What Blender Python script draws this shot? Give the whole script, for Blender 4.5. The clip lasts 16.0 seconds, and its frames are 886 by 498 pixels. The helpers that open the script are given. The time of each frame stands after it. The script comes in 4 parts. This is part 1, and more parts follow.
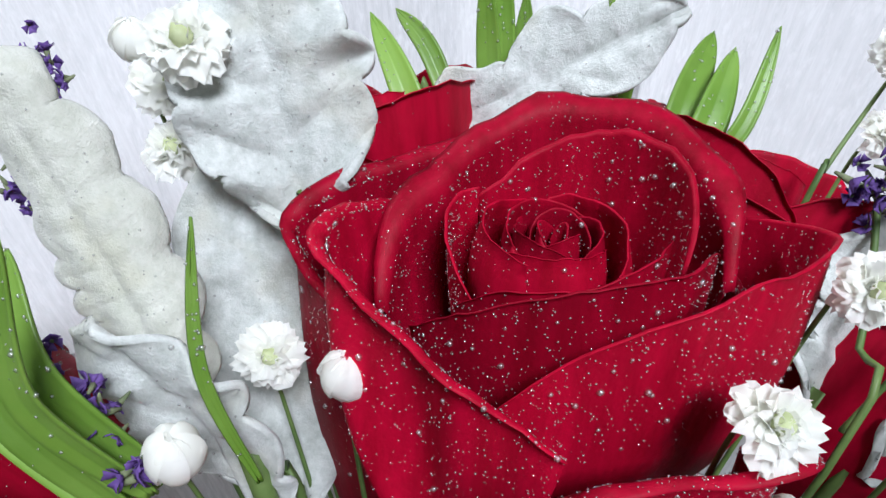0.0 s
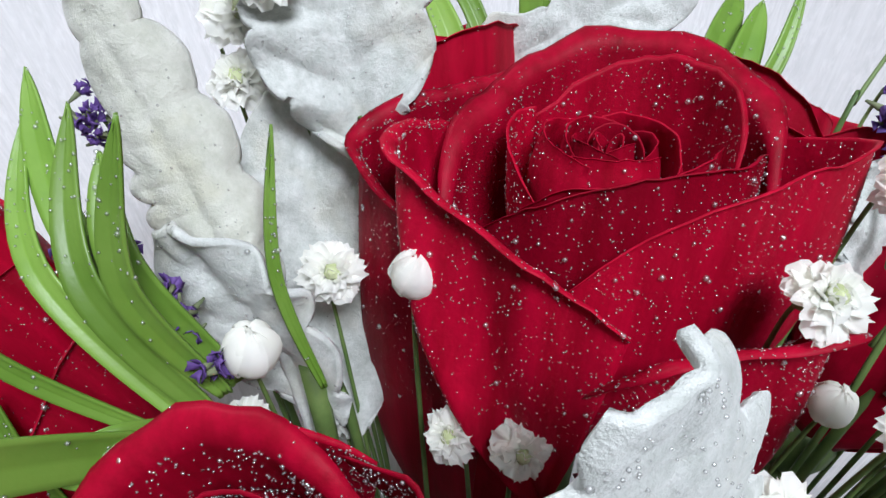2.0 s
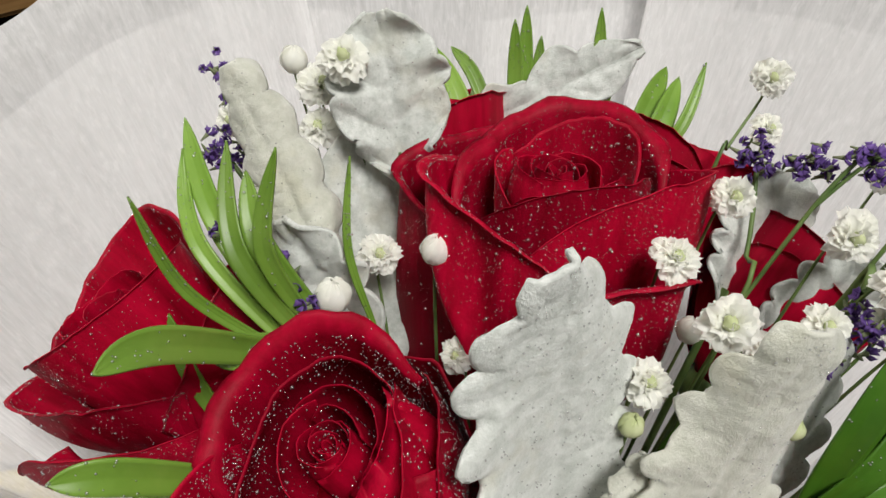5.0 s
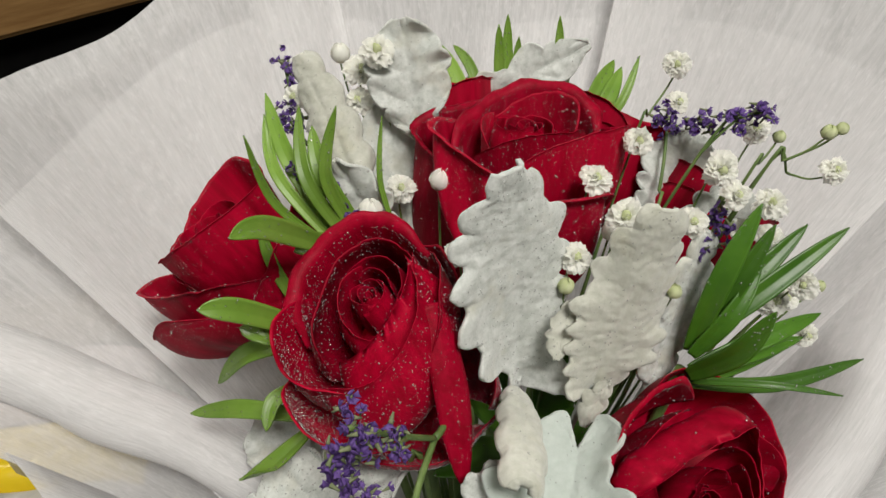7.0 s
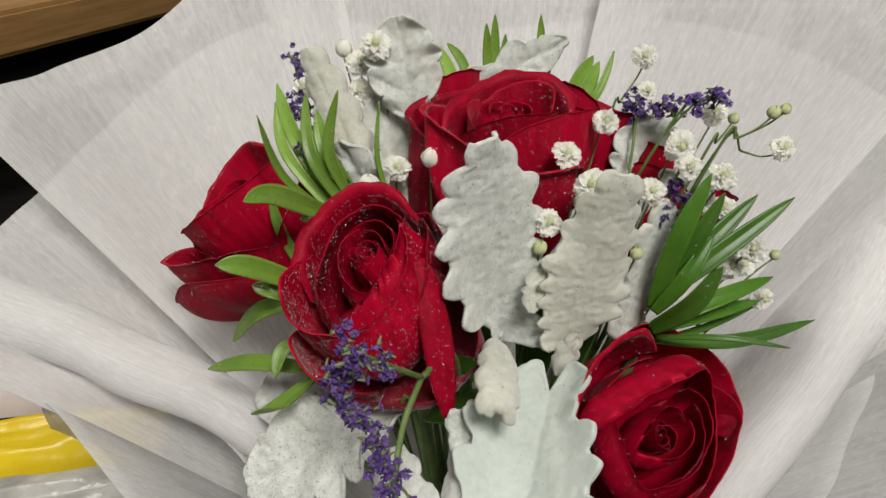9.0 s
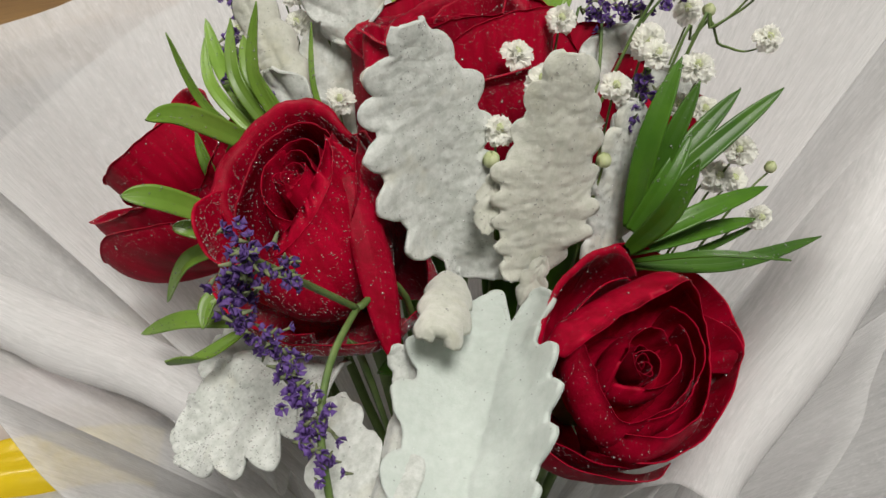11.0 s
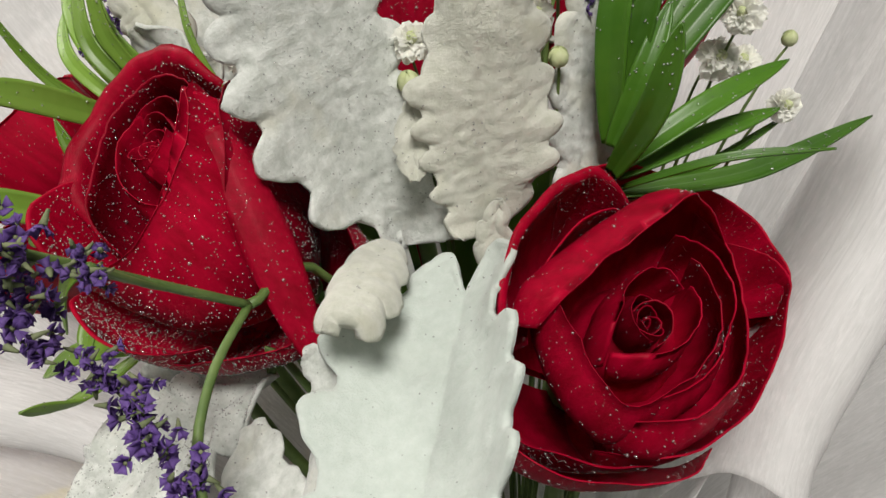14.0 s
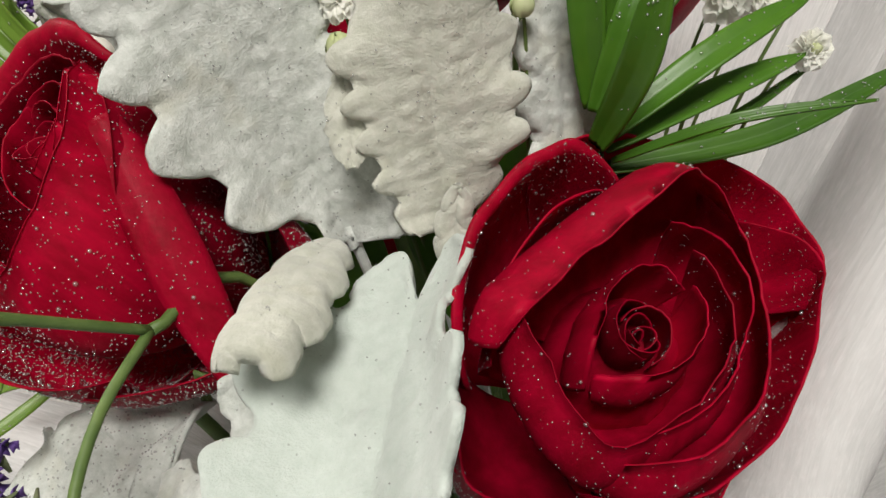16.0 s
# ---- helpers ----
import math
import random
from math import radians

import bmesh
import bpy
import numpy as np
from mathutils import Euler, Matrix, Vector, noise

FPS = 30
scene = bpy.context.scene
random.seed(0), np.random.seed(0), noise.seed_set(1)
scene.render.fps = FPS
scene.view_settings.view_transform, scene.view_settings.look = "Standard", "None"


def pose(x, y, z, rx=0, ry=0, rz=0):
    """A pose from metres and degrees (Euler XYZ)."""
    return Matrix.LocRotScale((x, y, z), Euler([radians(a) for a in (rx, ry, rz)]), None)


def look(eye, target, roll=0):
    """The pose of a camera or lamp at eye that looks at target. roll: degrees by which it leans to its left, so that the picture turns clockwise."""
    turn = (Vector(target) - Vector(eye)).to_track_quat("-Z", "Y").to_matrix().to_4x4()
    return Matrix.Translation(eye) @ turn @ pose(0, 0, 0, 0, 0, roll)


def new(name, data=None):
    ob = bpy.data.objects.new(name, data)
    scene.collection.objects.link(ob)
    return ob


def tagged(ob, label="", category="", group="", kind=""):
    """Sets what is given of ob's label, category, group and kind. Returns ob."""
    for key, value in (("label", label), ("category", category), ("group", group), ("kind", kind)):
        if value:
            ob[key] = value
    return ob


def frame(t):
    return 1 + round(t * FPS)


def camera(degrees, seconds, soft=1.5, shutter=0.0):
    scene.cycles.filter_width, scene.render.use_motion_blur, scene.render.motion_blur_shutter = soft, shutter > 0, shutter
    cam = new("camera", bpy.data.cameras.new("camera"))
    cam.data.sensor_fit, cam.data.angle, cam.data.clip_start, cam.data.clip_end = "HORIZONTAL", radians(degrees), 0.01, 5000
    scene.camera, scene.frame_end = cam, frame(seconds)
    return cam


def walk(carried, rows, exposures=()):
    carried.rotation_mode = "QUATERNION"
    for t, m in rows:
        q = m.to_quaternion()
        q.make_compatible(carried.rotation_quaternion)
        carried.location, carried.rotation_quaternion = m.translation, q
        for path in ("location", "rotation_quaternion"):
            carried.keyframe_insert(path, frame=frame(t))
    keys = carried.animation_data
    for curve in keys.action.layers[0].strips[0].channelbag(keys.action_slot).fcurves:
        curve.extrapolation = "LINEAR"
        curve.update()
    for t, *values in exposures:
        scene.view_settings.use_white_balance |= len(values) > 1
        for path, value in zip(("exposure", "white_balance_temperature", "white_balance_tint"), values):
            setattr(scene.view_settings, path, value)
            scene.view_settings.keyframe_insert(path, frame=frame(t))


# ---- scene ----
cam = camera(63.9, 16.0)
METRES, EYE, TILT, LEAN, TURN = 0.30, 0.36, -35.0, 0.0, 0.0
ROWS = [
    (0.0, 0.0, 0.0, 0.0, -0.0, 0.0, -0.0),
    (0.5, -0.0055, -0.0039, -0.0035, -0.05, 0.13, -0.17),
    (1.0, -0.0124, -0.0071, -0.0128, -0.3, 0.31, -0.51),
    (1.5, -0.0216, -0.0167, -0.0199, -0.51, 0.5, -0.63),
    (2.0, -0.0263, -0.0164, -0.0375, -0.52, 0.57, -0.37),
    (2.5, -0.0205, -0.0275, -0.0409, -0.85, 0.93, -0.26),
    (3.0, -0.0197, -0.0564, -0.0413, -1.06, 1.64, -0.34),
    (5.5, -0.0368, -0.2242, -0.0966, -0.05, 4.35, -1.33),
    (6.0, -0.0399, -0.2764, -0.1223, 0.2, 4.66, -1.22),
    (6.5, -0.0204, -0.3215, -0.1344, 0.43, 4.25, -1.2),
    (7.0, -0.0221, -0.3752, -0.1568, 0.63, 4.61, -1.54),
    (7.5, -0.0136, -0.3926, -0.1756, 0.36, 5.61, -2.0),
    (8.0, -0.0079, -0.4547, -0.1926, 0.53, 6.05, -2.25),
    (8.5, -0.001, -0.48, -0.2054, 1.22, 5.97, -2.11),
    (9.0, 0.002, -0.4472, -0.2068, 1.6, 5.78, -1.69),
    (9.5, 0.0218, -0.4165, -0.2295, 1.91, 5.56, -1.0),
    (12.0, 0.0847, -0.2987, -0.2879, 5.97, 9.65, 4.48),
    (12.5, 0.0952, -0.262, -0.2777, 6.94, 9.21, 6.69),
    (13.0, 0.1012, -0.2269, -0.2777, 7.44, 8.41, 8.11),
    (13.5, 0.1023, -0.2133, -0.2899, 7.66, 7.91, 9.15),
    (14.0, 0.1223, -0.2037, -0.295, 8.33, 7.82, 9.98),
    (14.5, 0.1404, -0.1844, -0.2869, 9.38, 7.85, 10.92),
    (15.0, 0.1434, -0.1562, -0.283, 10.44, 7.4, 11.73),
    (15.5, 0.1529, -0.1415, -0.2823, 11.04, 6.7, 12.14),
    (16.0, 0.1552, -0.1245, -0.2806, 11.25, 6.19, 12.32),
]
walk(cam, [(t, pose(0, 0, EYE, TILT, LEAN, TURN) @ pose(METRES * x, METRES * y, METRES * z, 90 + pitch, roll, yaw)) for t, x, y, z, yaw, pitch, roll in ROWS],
     [(0.0, 0.78, 5650, 10), (3.0, 0.66, 5950, 10), (5.5, 0.42, 6700, 8), (9.5, 0.28, 6800, 8), (12.0, 0.36, 6750, 8), (16.0, 0.46, 6850, 8)])

# ---- world and light ----
world = bpy.data.worlds.new("room_air")
scene.world = world
world.use_nodes = True
world.node_tree.nodes["Background"].inputs[0].default_value = (0.9, 0.93, 1.0, 1)
world.node_tree.nodes["Background"].inputs[1].default_value = 0.25


def area_light(name, eye, target, sx, sy, watts, colour):
    d = bpy.data.lights.new(name, "AREA")
    d.shape, d.size, d.size_y, d.energy, d.color = "RECTANGLE", sx, sy, watts, colour
    ob = new(name, d)
    ob.matrix_world = look(eye, target)
    return ob


area_light("ceiling_panel_light", (0.32, -0.95, 1.6), (0.0, 0.05, 0.25), 0.55, 0.4, 22, (1.0, 0.98, 0.96))
area_light("ceiling_panel_light", (-0.9, 0.75, 1.75), (0.0, 0.1, 0.2), 0.6, 0.4, 14, (1.0, 0.98, 0.96))

# ---- materials ----
MM = 0.001


def nodes_of(name):
    m = bpy.data.materials.new(name)
    m.use_nodes = True
    t = m.node_tree
    return m, t, t.nodes["Principled BSDF"]


def noise_node(t, scale, detail=4.0, rough=0.6, stretch=None, by="Object"):
    co = t.nodes.new("ShaderNodeTexCoord")
    n = t.nodes.new("ShaderNodeTexNoise")
    n.inputs["Scale"].default_value, n.inputs["Detail"].default_value, n.inputs["Roughness"].default_value = scale, detail, rough
    if stretch:
        mp = t.nodes.new("ShaderNodeMapping")
        mp.inputs["Scale"].default_value = stretch
        t.links.new(co.outputs[by], mp.inputs["Vector"])
        t.links.new(mp.outputs["Vector"], n.inputs["Vector"])
    else:
        t.links.new(co.outputs["Object"], n.inputs["Vector"])
    return n


def ramp(t, source, stops):
    r = t.nodes.new("ShaderNodeValToRGB")
    while len(r.color_ramp.elements) < len(stops):
        r.color_ramp.elements.new(0.5)
    for e, (p, c) in zip(r.color_ramp.elements, stops):
        e.position, e.color = p, (*c, 1)
    t.links.new(source, r.inputs["Fac"])
    return r


def bump(t, b, source, strength, distance):
    n = t.nodes.new("ShaderNodeBump")
    n.inputs["Strength"].default_value, n.inputs["Distance"].default_value = strength, distance
    t.links.new(source, n.inputs["Height"])
    t.links.new(n.outputs["Normal"], b.inputs["Normal"])


def plain(name, low, high, scale, rough=0.6, bump_at=None, through_light=0.0, sheen=0.0, stretch=None, specular=0.5, vary=0.0):
    """A surface whose colour wanders between low and high, with relief and an optional share of light passed through."""
    m, t, b = nodes_of(name)
    n = noise_node(t, scale, stretch=stretch)
    r = ramp(t, n.outputs["Fac"], [(0.3, low), (0.7, high)])
    colour = r.outputs["Color"]
    if vary:
        info = t.nodes.new("ShaderNodeObjectInfo")
        hsv = t.nodes.new("ShaderNodeHueSaturation")
        ml = t.nodes.new("ShaderNodeMath")
        ml.operation = "MULTIPLY_ADD"
        ml.inputs[1].default_value, ml.inputs[2].default_value = vary, 1.0 - vary / 2
        t.links.new(info.outputs["Random"], ml.inputs[0])
        t.links.new(ml.outputs[0], hsv.inputs["Value"])
        t.links.new(colour, hsv.inputs["Color"])
        colour = hsv.outputs["Color"]
    t.links.new(colour, b.inputs["Base Color"])
    b.inputs["Roughness"].default_value = rough
    b.inputs["Specular IOR Level"].default_value = specular
    b.inputs["Sheen Weight"].default_value = sheen
    if bump_at:
        f = noise_node(t, bump_at[0], 3.0)
        bump(t, b, f.outputs["Fac"], bump_at[1], bump_at[2])
    if through_light:
        tr = t.nodes.new("ShaderNodeBsdfTranslucent")
        t.links.new(colour, tr.inputs["Color"])
        mix = t.nodes.new("ShaderNodeMixShader")
        mix.inputs["Fac"].default_value = through_light
        t.links.new(b.outputs[0], mix.inputs[1])
        t.links.new(tr.outputs[0], mix.inputs[2])
        t.links.new(mix.outputs[0], t.nodes["Material Output"].inputs["Surface"])
    return m


PETAL = plain("red_petal", (0.30, 0.001, 0.015), (0.53, 0.0015, 0.034), 330, 0.52, bump_at=(1300, 0.22, 0.0003), through_light=0.30, specular=0.14, vary=0.45, stretch=(1, 1, 0.12))


def felt(name, low, high, stain, passes):
    """Woolly leaf felt: mottled grey-white with faint blotches, fine matted relief."""
    m, t, b = nodes_of(name)
    big, mid, fine = noise_node(t, 70, 3), noise_node(t, 420, 5, 0.7), noise_node(t, 2600, 3, 0.7)
    c1 = ramp(t, mid.outputs["Fac"], [(0.35, low), (0.65, high)])
    mx = t.nodes.new("ShaderNodeMix")
    mx.data_type = "RGBA"
    spot = ramp(t, big.outputs["Fac"], [(0.55, (0, 0, 0)), (0.74, (0.65, 0.65, 0.65))])
    t.links.new(spot.outputs["Color"], mx.inputs[0])
    t.links.new(c1.outputs["Color"], mx.inputs[6])
    mx.inputs[7].default_value = (*stain, 1)
    t.links.new(mx.outputs[2], b.inputs["Base Color"])
    b.inputs["Roughness"].default_value = 0.9
    b.inputs["Specular IOR Level"].default_value = 0.15
    b.inputs["Sheen Weight"].default_value = 0.5
    one, two = t.nodes.new("ShaderNodeBump"), t.nodes.new("ShaderNodeBump")
    one.inputs["Strength"].default_value, one.inputs["Distance"].default_value = 0.35, 0.0010
    two.inputs["Strength"].default_value, two.inputs["Distance"].default_value = 0.6, 0.0004
    t.links.new(mid.outputs["Fac"], one.inputs["Height"])
    t.links.new(fine.outputs["Fac"], two.inputs["Height"])
    t.links.new(one.outputs["Normal"], two.inputs["Normal"])
    t.links.new(two.outputs["Normal"], b.inputs["Normal"])
    tr = t.nodes.new("ShaderNodeBsdfTranslucent")
    t.links.new(mx.outputs[2], tr.inputs["Color"])
    mix = t.nodes.new("ShaderNodeMixShader")
    mix.inputs["Fac"].default_value = passes
    t.links.new(b.outputs[0], mix.inputs[1])
    t.links.new(tr.outputs[0], mix.inputs[2])
    t.links.new(mix.outputs[0], t.nodes["Material Output"].inputs["Surface"])
    return m


FELT = felt("silver_felt", (0.54, 0.57, 0.53), (0.78, 0.80, 0.77), (0.62, 0.60, 0.49), 0.12)
FELT_SMOOTH = felt("smooth_felt", (0.63, 0.70, 0.65), (0.72, 0.78, 0.74), (0.66, 0.72, 0.66), 0.18)
FELT_PALE = felt("pale_felt", (0.61, 0.62, 0.53), (0.76, 0.76, 0.68), (0.66, 0.64, 0.48), 0.15)
BLADE = plain("green_blade", (0.15, 0.29, 0.03), (0.25, 0.41, 0.07), 60, 0.38, bump_at=(700, 0.2, 0.0002), through_light=0.25, vary=0.35)
BLADE_DARK = plain("dark_green_blade", (0.045, 0.14, 0.01), (0.09, 0.22, 0.02), 60, 0.38, bump_at=(700, 0.2, 0.0002), through_light=0.2, vary=0.3)
STEM = plain("green_stem", (0.07, 0.13, 0.03), (0.15, 0.22, 0.06), 150, 0.55, bump_at=(900, 0.2, 0.0002))


def soft_white(name, low, high):
    """Thin white petal tissue in which light spreads."""
    m = plain(name, low, high, 140, 0.7, through_light=0.5, bump_at=(900, 0.2, 0.0002), specular=0.2)
    return m


WHITE = soft_white("white_blossom", (0.95, 0.95, 0.88), (0.985, 0.985, 0.955))
BUDGREEN = plain("bud_green", (0.45, 0.52, 0.22), (0.68, 0.72, 0.45), 200, 0.6, through_light=0.2)
VIOLET = plain("violet_floret", (0.09, 0.04, 0.22), (0.22, 0.12, 0.42), 300, 0.7, through_light=0.3, vary=0.3)
CALYX = plain("calyx_grey_green", (0.10, 0.13, 0.06), (0.22, 0.24, 0.13), 250, 0.8)
TIMBER = plain("pine_board", (0.30, 0.15, 0.05), (0.47, 0.27, 0.10), 9, 0.5, bump_at=(60, 0.2, 0.002), stretch=(1, 14, 14))
BLACK = plain("black_laminate_and_gap", (0.003, 0.003, 0.003), (0.008, 0.007, 0.007), 20, 0.8, specular=0.1, bump_at=(200, 0.1, 0.0005))
WALL = plain("white_wall_paint", (0.55, 0.55, 0.53), (0.64, 0.64, 0.62), 3, 0.9, bump_at=(80, 0.1, 0.001))
YELLOW = plain("yellow_film", (0.75, 0.52, 0.01), (0.85, 0.62, 0.02), 12, 0.3, bump_at=(25, 0.6, 0.004))
FOIL = plain("silver_film", (0.30, 0.30, 0.28), (0.62, 0.60, 0.56), 30, 0.28, bump_at=(40, 0.8, 0.004))
PINK = plain("pink_white_film", (0.60, 0.45, 0.45), (0.70, 0.66, 0.68), 8, 0.4, bump_at=(20, 0.5, 0.004))
BROWN = plain("brown_clutter", (0.06, 0.04, 0.02), (0.16, 0.11, 0.06), 8, 0.7, bump_at=(30, 0.4, 0.003))


def water():
    """Clear water bead: mostly see-through, mirroring the lamps as a glint with a soft edge."""
    m, t, b = nodes_of("water_drop")
    t.nodes.remove(b)
    clear = t.nodes.new("ShaderNodeBsdfTransparent")
    haze = t.nodes.new("ShaderNodeBsdfGlossy")
    haze.inputs["Roughness"].default_value = 0.55
    sharp = t.nodes.new("ShaderNodeBsdfGlossy")
    sharp.inputs["Roughness"].default_value = 0.12
    mix, two = t.nodes.new("ShaderNodeMixShader"), t.nodes.new("ShaderNodeMixShader")
    mix.inputs["Fac"].default_value = 0.28
    two.inputs["Fac"].default_value = 0.10
    t.links.new(clear.outputs[0], mix.inputs[1])
    t.links.new(haze.outputs[0], mix.inputs[2])
    t.links.new(mix.outputs[0], two.inputs[1])
    t.links.new(sharp.outputs[0], two.inputs[2])
    t.links.new(two.outputs[0], t.nodes["Material Output"].inputs["Surface"])
    return m


def tissue():
    """White non-woven wrapping sheet: long crossing fibres, passes part of the light."""
    m, t, b = nodes_of("white_wrap")
    cloud = noise_node(t, 14, 3)
    f1 = noise_node(t, 620, 5, 0.7, (1.0, 0.06, 1.0), "UV")
    f2 = noise_node(t, 1500, 3, 0.7, (0.5, 0.12, 1.0), "UV")
    both = t.nodes.new("ShaderNodeMath")
    both.operation = "MAXIMUM"
    t.links.new(f1.outputs["Fac"], both.inputs[0])
    t.links.new(f2.outputs["Fac"], both.inputs[1])
    r = ramp(t, cloud.outputs["Fac"], [(0.3, (0.92, 0.915, 0.92)), (0.7, (0.95, 0.945, 0.95))])
    t.links.new(r.outputs["Color"], b.inputs["Base Color"])
    b.inputs["Roughness"].default_value = 0.5
    b.inputs["Specular IOR Level"].default_value = 0.3
    bump(t, b, both.outputs[0], 0.05, 0.0003)
    tr = t.nodes.new("ShaderNodeBsdfTranslucent")
    tr.inputs["Color"].default_value = (0.90, 0.885, 0.88, 1)
    mix = t.nodes.new("ShaderNodeMixShader")
    mix.inputs["Fac"].default_value = 0.3
    t.links.new(b.outputs[0], mix.inputs[1])
    t.links.new(tr.outputs[0], mix.inputs[2])
    clear = t.nodes.new("ShaderNodeBsdfTransparent")
    mix2 = t.nodes.new("ShaderNodeMixShader")
    holes = ramp(t, both.outputs[0], [(0.40, (0.56, 0.56, 0.56)), (0.68, (0.38, 0.38, 0.38))])
    t.links.new(holes.outputs["Color"], mix2.inputs["Fac"])
    t.links.new(mix.outputs[0], mix2.inputs[1])
    t.links.new(clear.outputs[0], mix2.inputs[2])
    t.links.new(mix2.outputs[0], t.nodes["Material Output"].inputs["Surface"])
    return m


WATER = water()
WRAP = tissue()

# ---- mesh helpers (millimetres in, metres out) ----


class Shape:
    def __init__(self):
        self.v, self.f = [], []

    def grid(self, rows):
        """rows: list of equally long lists of points."""
        o, n = len(self.v), len(rows[0])
        for row in rows:
            self.v.extend(tuple(p) for p in row)
        for i in range(len(rows) - 1):
            for j in range(n - 1):
                a = o + i * n + j
                self.f.append((a, a + 1, a + n + 1, a + n))

    def sheet_uv(self, ob, n, du, dv):
        """Lay the sheet's own directions, in metres, on a single grid of n columns."""
        layer = ob.data.uv_layers.new(name="sheet")
        for loop in ob.data.loops:
            layer.data[loop.index].uv = (loop.vertex_index % n * du, loop.vertex_index // n * dv)

    def tube(self, pts, radii, n=7):
        pts = [Vector(p) for p in pts]
        o = len(self.v)
        for i, p in enumerate(pts):
            d = (pts[min(i + 1, len(pts) - 1)] - pts[max(i - 1, 0)]).normalized()
            a = d.orthogonal().normalized() if i == 0 else (a - d * a.dot(d)).normalized()
            b = d.cross(a)
            r = radii[i] if isinstance(radii, (list, tuple)) else radii
            for k in range(n):
                w = 2 * math.pi * k / n
                self.v.append(tuple(p + a * (r * math.cos(w)) + b * (r * math.sin(w))))
        for i in range(len(pts) - 1):
            for k in range(n):
                k2 = (k + 1) % n
                self.f.append((o + i * n + k, o + i * n + k2, o + (i + 1) * n + k2, o + (i + 1) * n + k))
        self.f.append(tuple(o + k for k in reversed(range(n))))
        self.f.append(tuple(o + (len(pts) - 1) * n + k for k in range(n)))

    def ball(self, c, r, squash=(1, 1, 1), seg=10, rings=7, wobble=0.0):
        c = Vector(c)
        rows = []
        for i in range(rings + 1):
            th = math.pi * i / rings
            row = []
            for j in range(seg + 1):
                ph = 2 * math.pi * j / seg
                d = Vector((math.sin(th) * math.cos(ph), math.sin(th) * math.sin(ph), math.cos(th)))
                k = r * (1 + wobble * noise.noise(d * 2.3 + c * 0.37))
                row.append(c + Vector((d.x * squash[0], d.y * squash[1], d.z * squash[2])) * k)
            rows.append(row)
        self.grid(rows)

    def object(self, name, material, parent=None, label="", thick=0.0, smooth=True):
        me = bpy.data.meshes.new(name)
        me.from_pydata([(x * MM, y * MM, z * MM) for x, y, z in self.v], [], self.f)
        me.materials.append(material)
        if smooth:
            me.polygons.foreach_set("use_smooth", [True] * len(me.polygons))
        me.update()
        ob = new(name, me)
        if thick:
            s = ob.modifiers.new("thickness", "SOLIDIFY")
            s.thickness, s.offset = thick * MM, 0.0
        if parent:
            ob.parent = parent
        if label:
            tagged(ob, label)
        return ob


def holder(name, at, label, category, group="", axis=None):
    ob = new(name)
    ob.empty_display_size = 0.005
    ob.matrix_world = Matrix.Translation(Vector(at) * MM) @ (axis_frame(axis).to_4x4() if axis else Matrix())
    return tagged(ob, label, category, group)


def axis_frame(axis):
    z = Vector(axis).normalized()
    x = (Vector((1, 0, 0)) - z * z.x).normalized()
    return Matrix((x, z.cross(x), z)).transposed()


def spline(ctrl, s):
    """Catmull-Rom through a few control tuples, s from 0 to 1."""
    n = len(ctrl) - 1
    k = min(int(s * n), n - 1)
    u = s * n - k
    p = [ctrl[min(max(k + d, 0), n)] for d in (-1, 0, 1, 2)]
    return [0.5 * (2 * b + (c - a) * u + (2 * a - 5 * b + 4 * c - d) * u * u + (3 * b - a - 3 * c + d) * u ** 3) for a, b, c, d in zip(*p)]


def bezier(pts, n):
    return [Vector(spline([tuple(p) for p in pts], i / n)) for i in range(n + 1)]


BIND = Vector((4, 62, 70))


def stem_to_bind(s, start, r=1.2, bend=0.25):
    a = Vector(start)
    side = Vector((a.x - BIND.x, a.y - BIND.y, 0)) * bend
    b = BIND + Vector((random.uniform(-6, 6), random.uniform(-6, 6), 0))
    s.tube(bezier([a, a.lerp(b, 0.4) + side * 0.4, b], 10), r)


# ---- roses ----


def strap_rows(base, tip, width, arch, face, hollow=0.28):
    """A narrow pointed strip bent over arch, with a hollow along its middle."""
    base, tip = Vector(base), Vector(tip)
    line = bezier([base, base.lerp(tip, 0.5) + Vector(arch), tip], 22)
    rows = []
    for i, p in enumerate(line):
        v = i / 22
        d = (line[min(i + 1, 22)] - line[max(i - 1, 0)]).normalized()
        f = Vector(face)
        f = (f - d * f.dot(d)).normalized()
        x = d.cross(f)
        w = 0.5 * width * (0.42 + 0.58 * math.sin(math.pi * min(1, v * 0.95 + 0.03)) ** 0.8) * (1 - v ** 7) + 0.05
        rows.append([p + x * (u * w) + f * (abs(u) ** 1.3 * w * hollow + 0.1 * math.sin(9 * u)) for u in (-1, -0.75, -0.5, -0.25, 0, 0.25, 0.5, 0.75, 1)])
    return rows



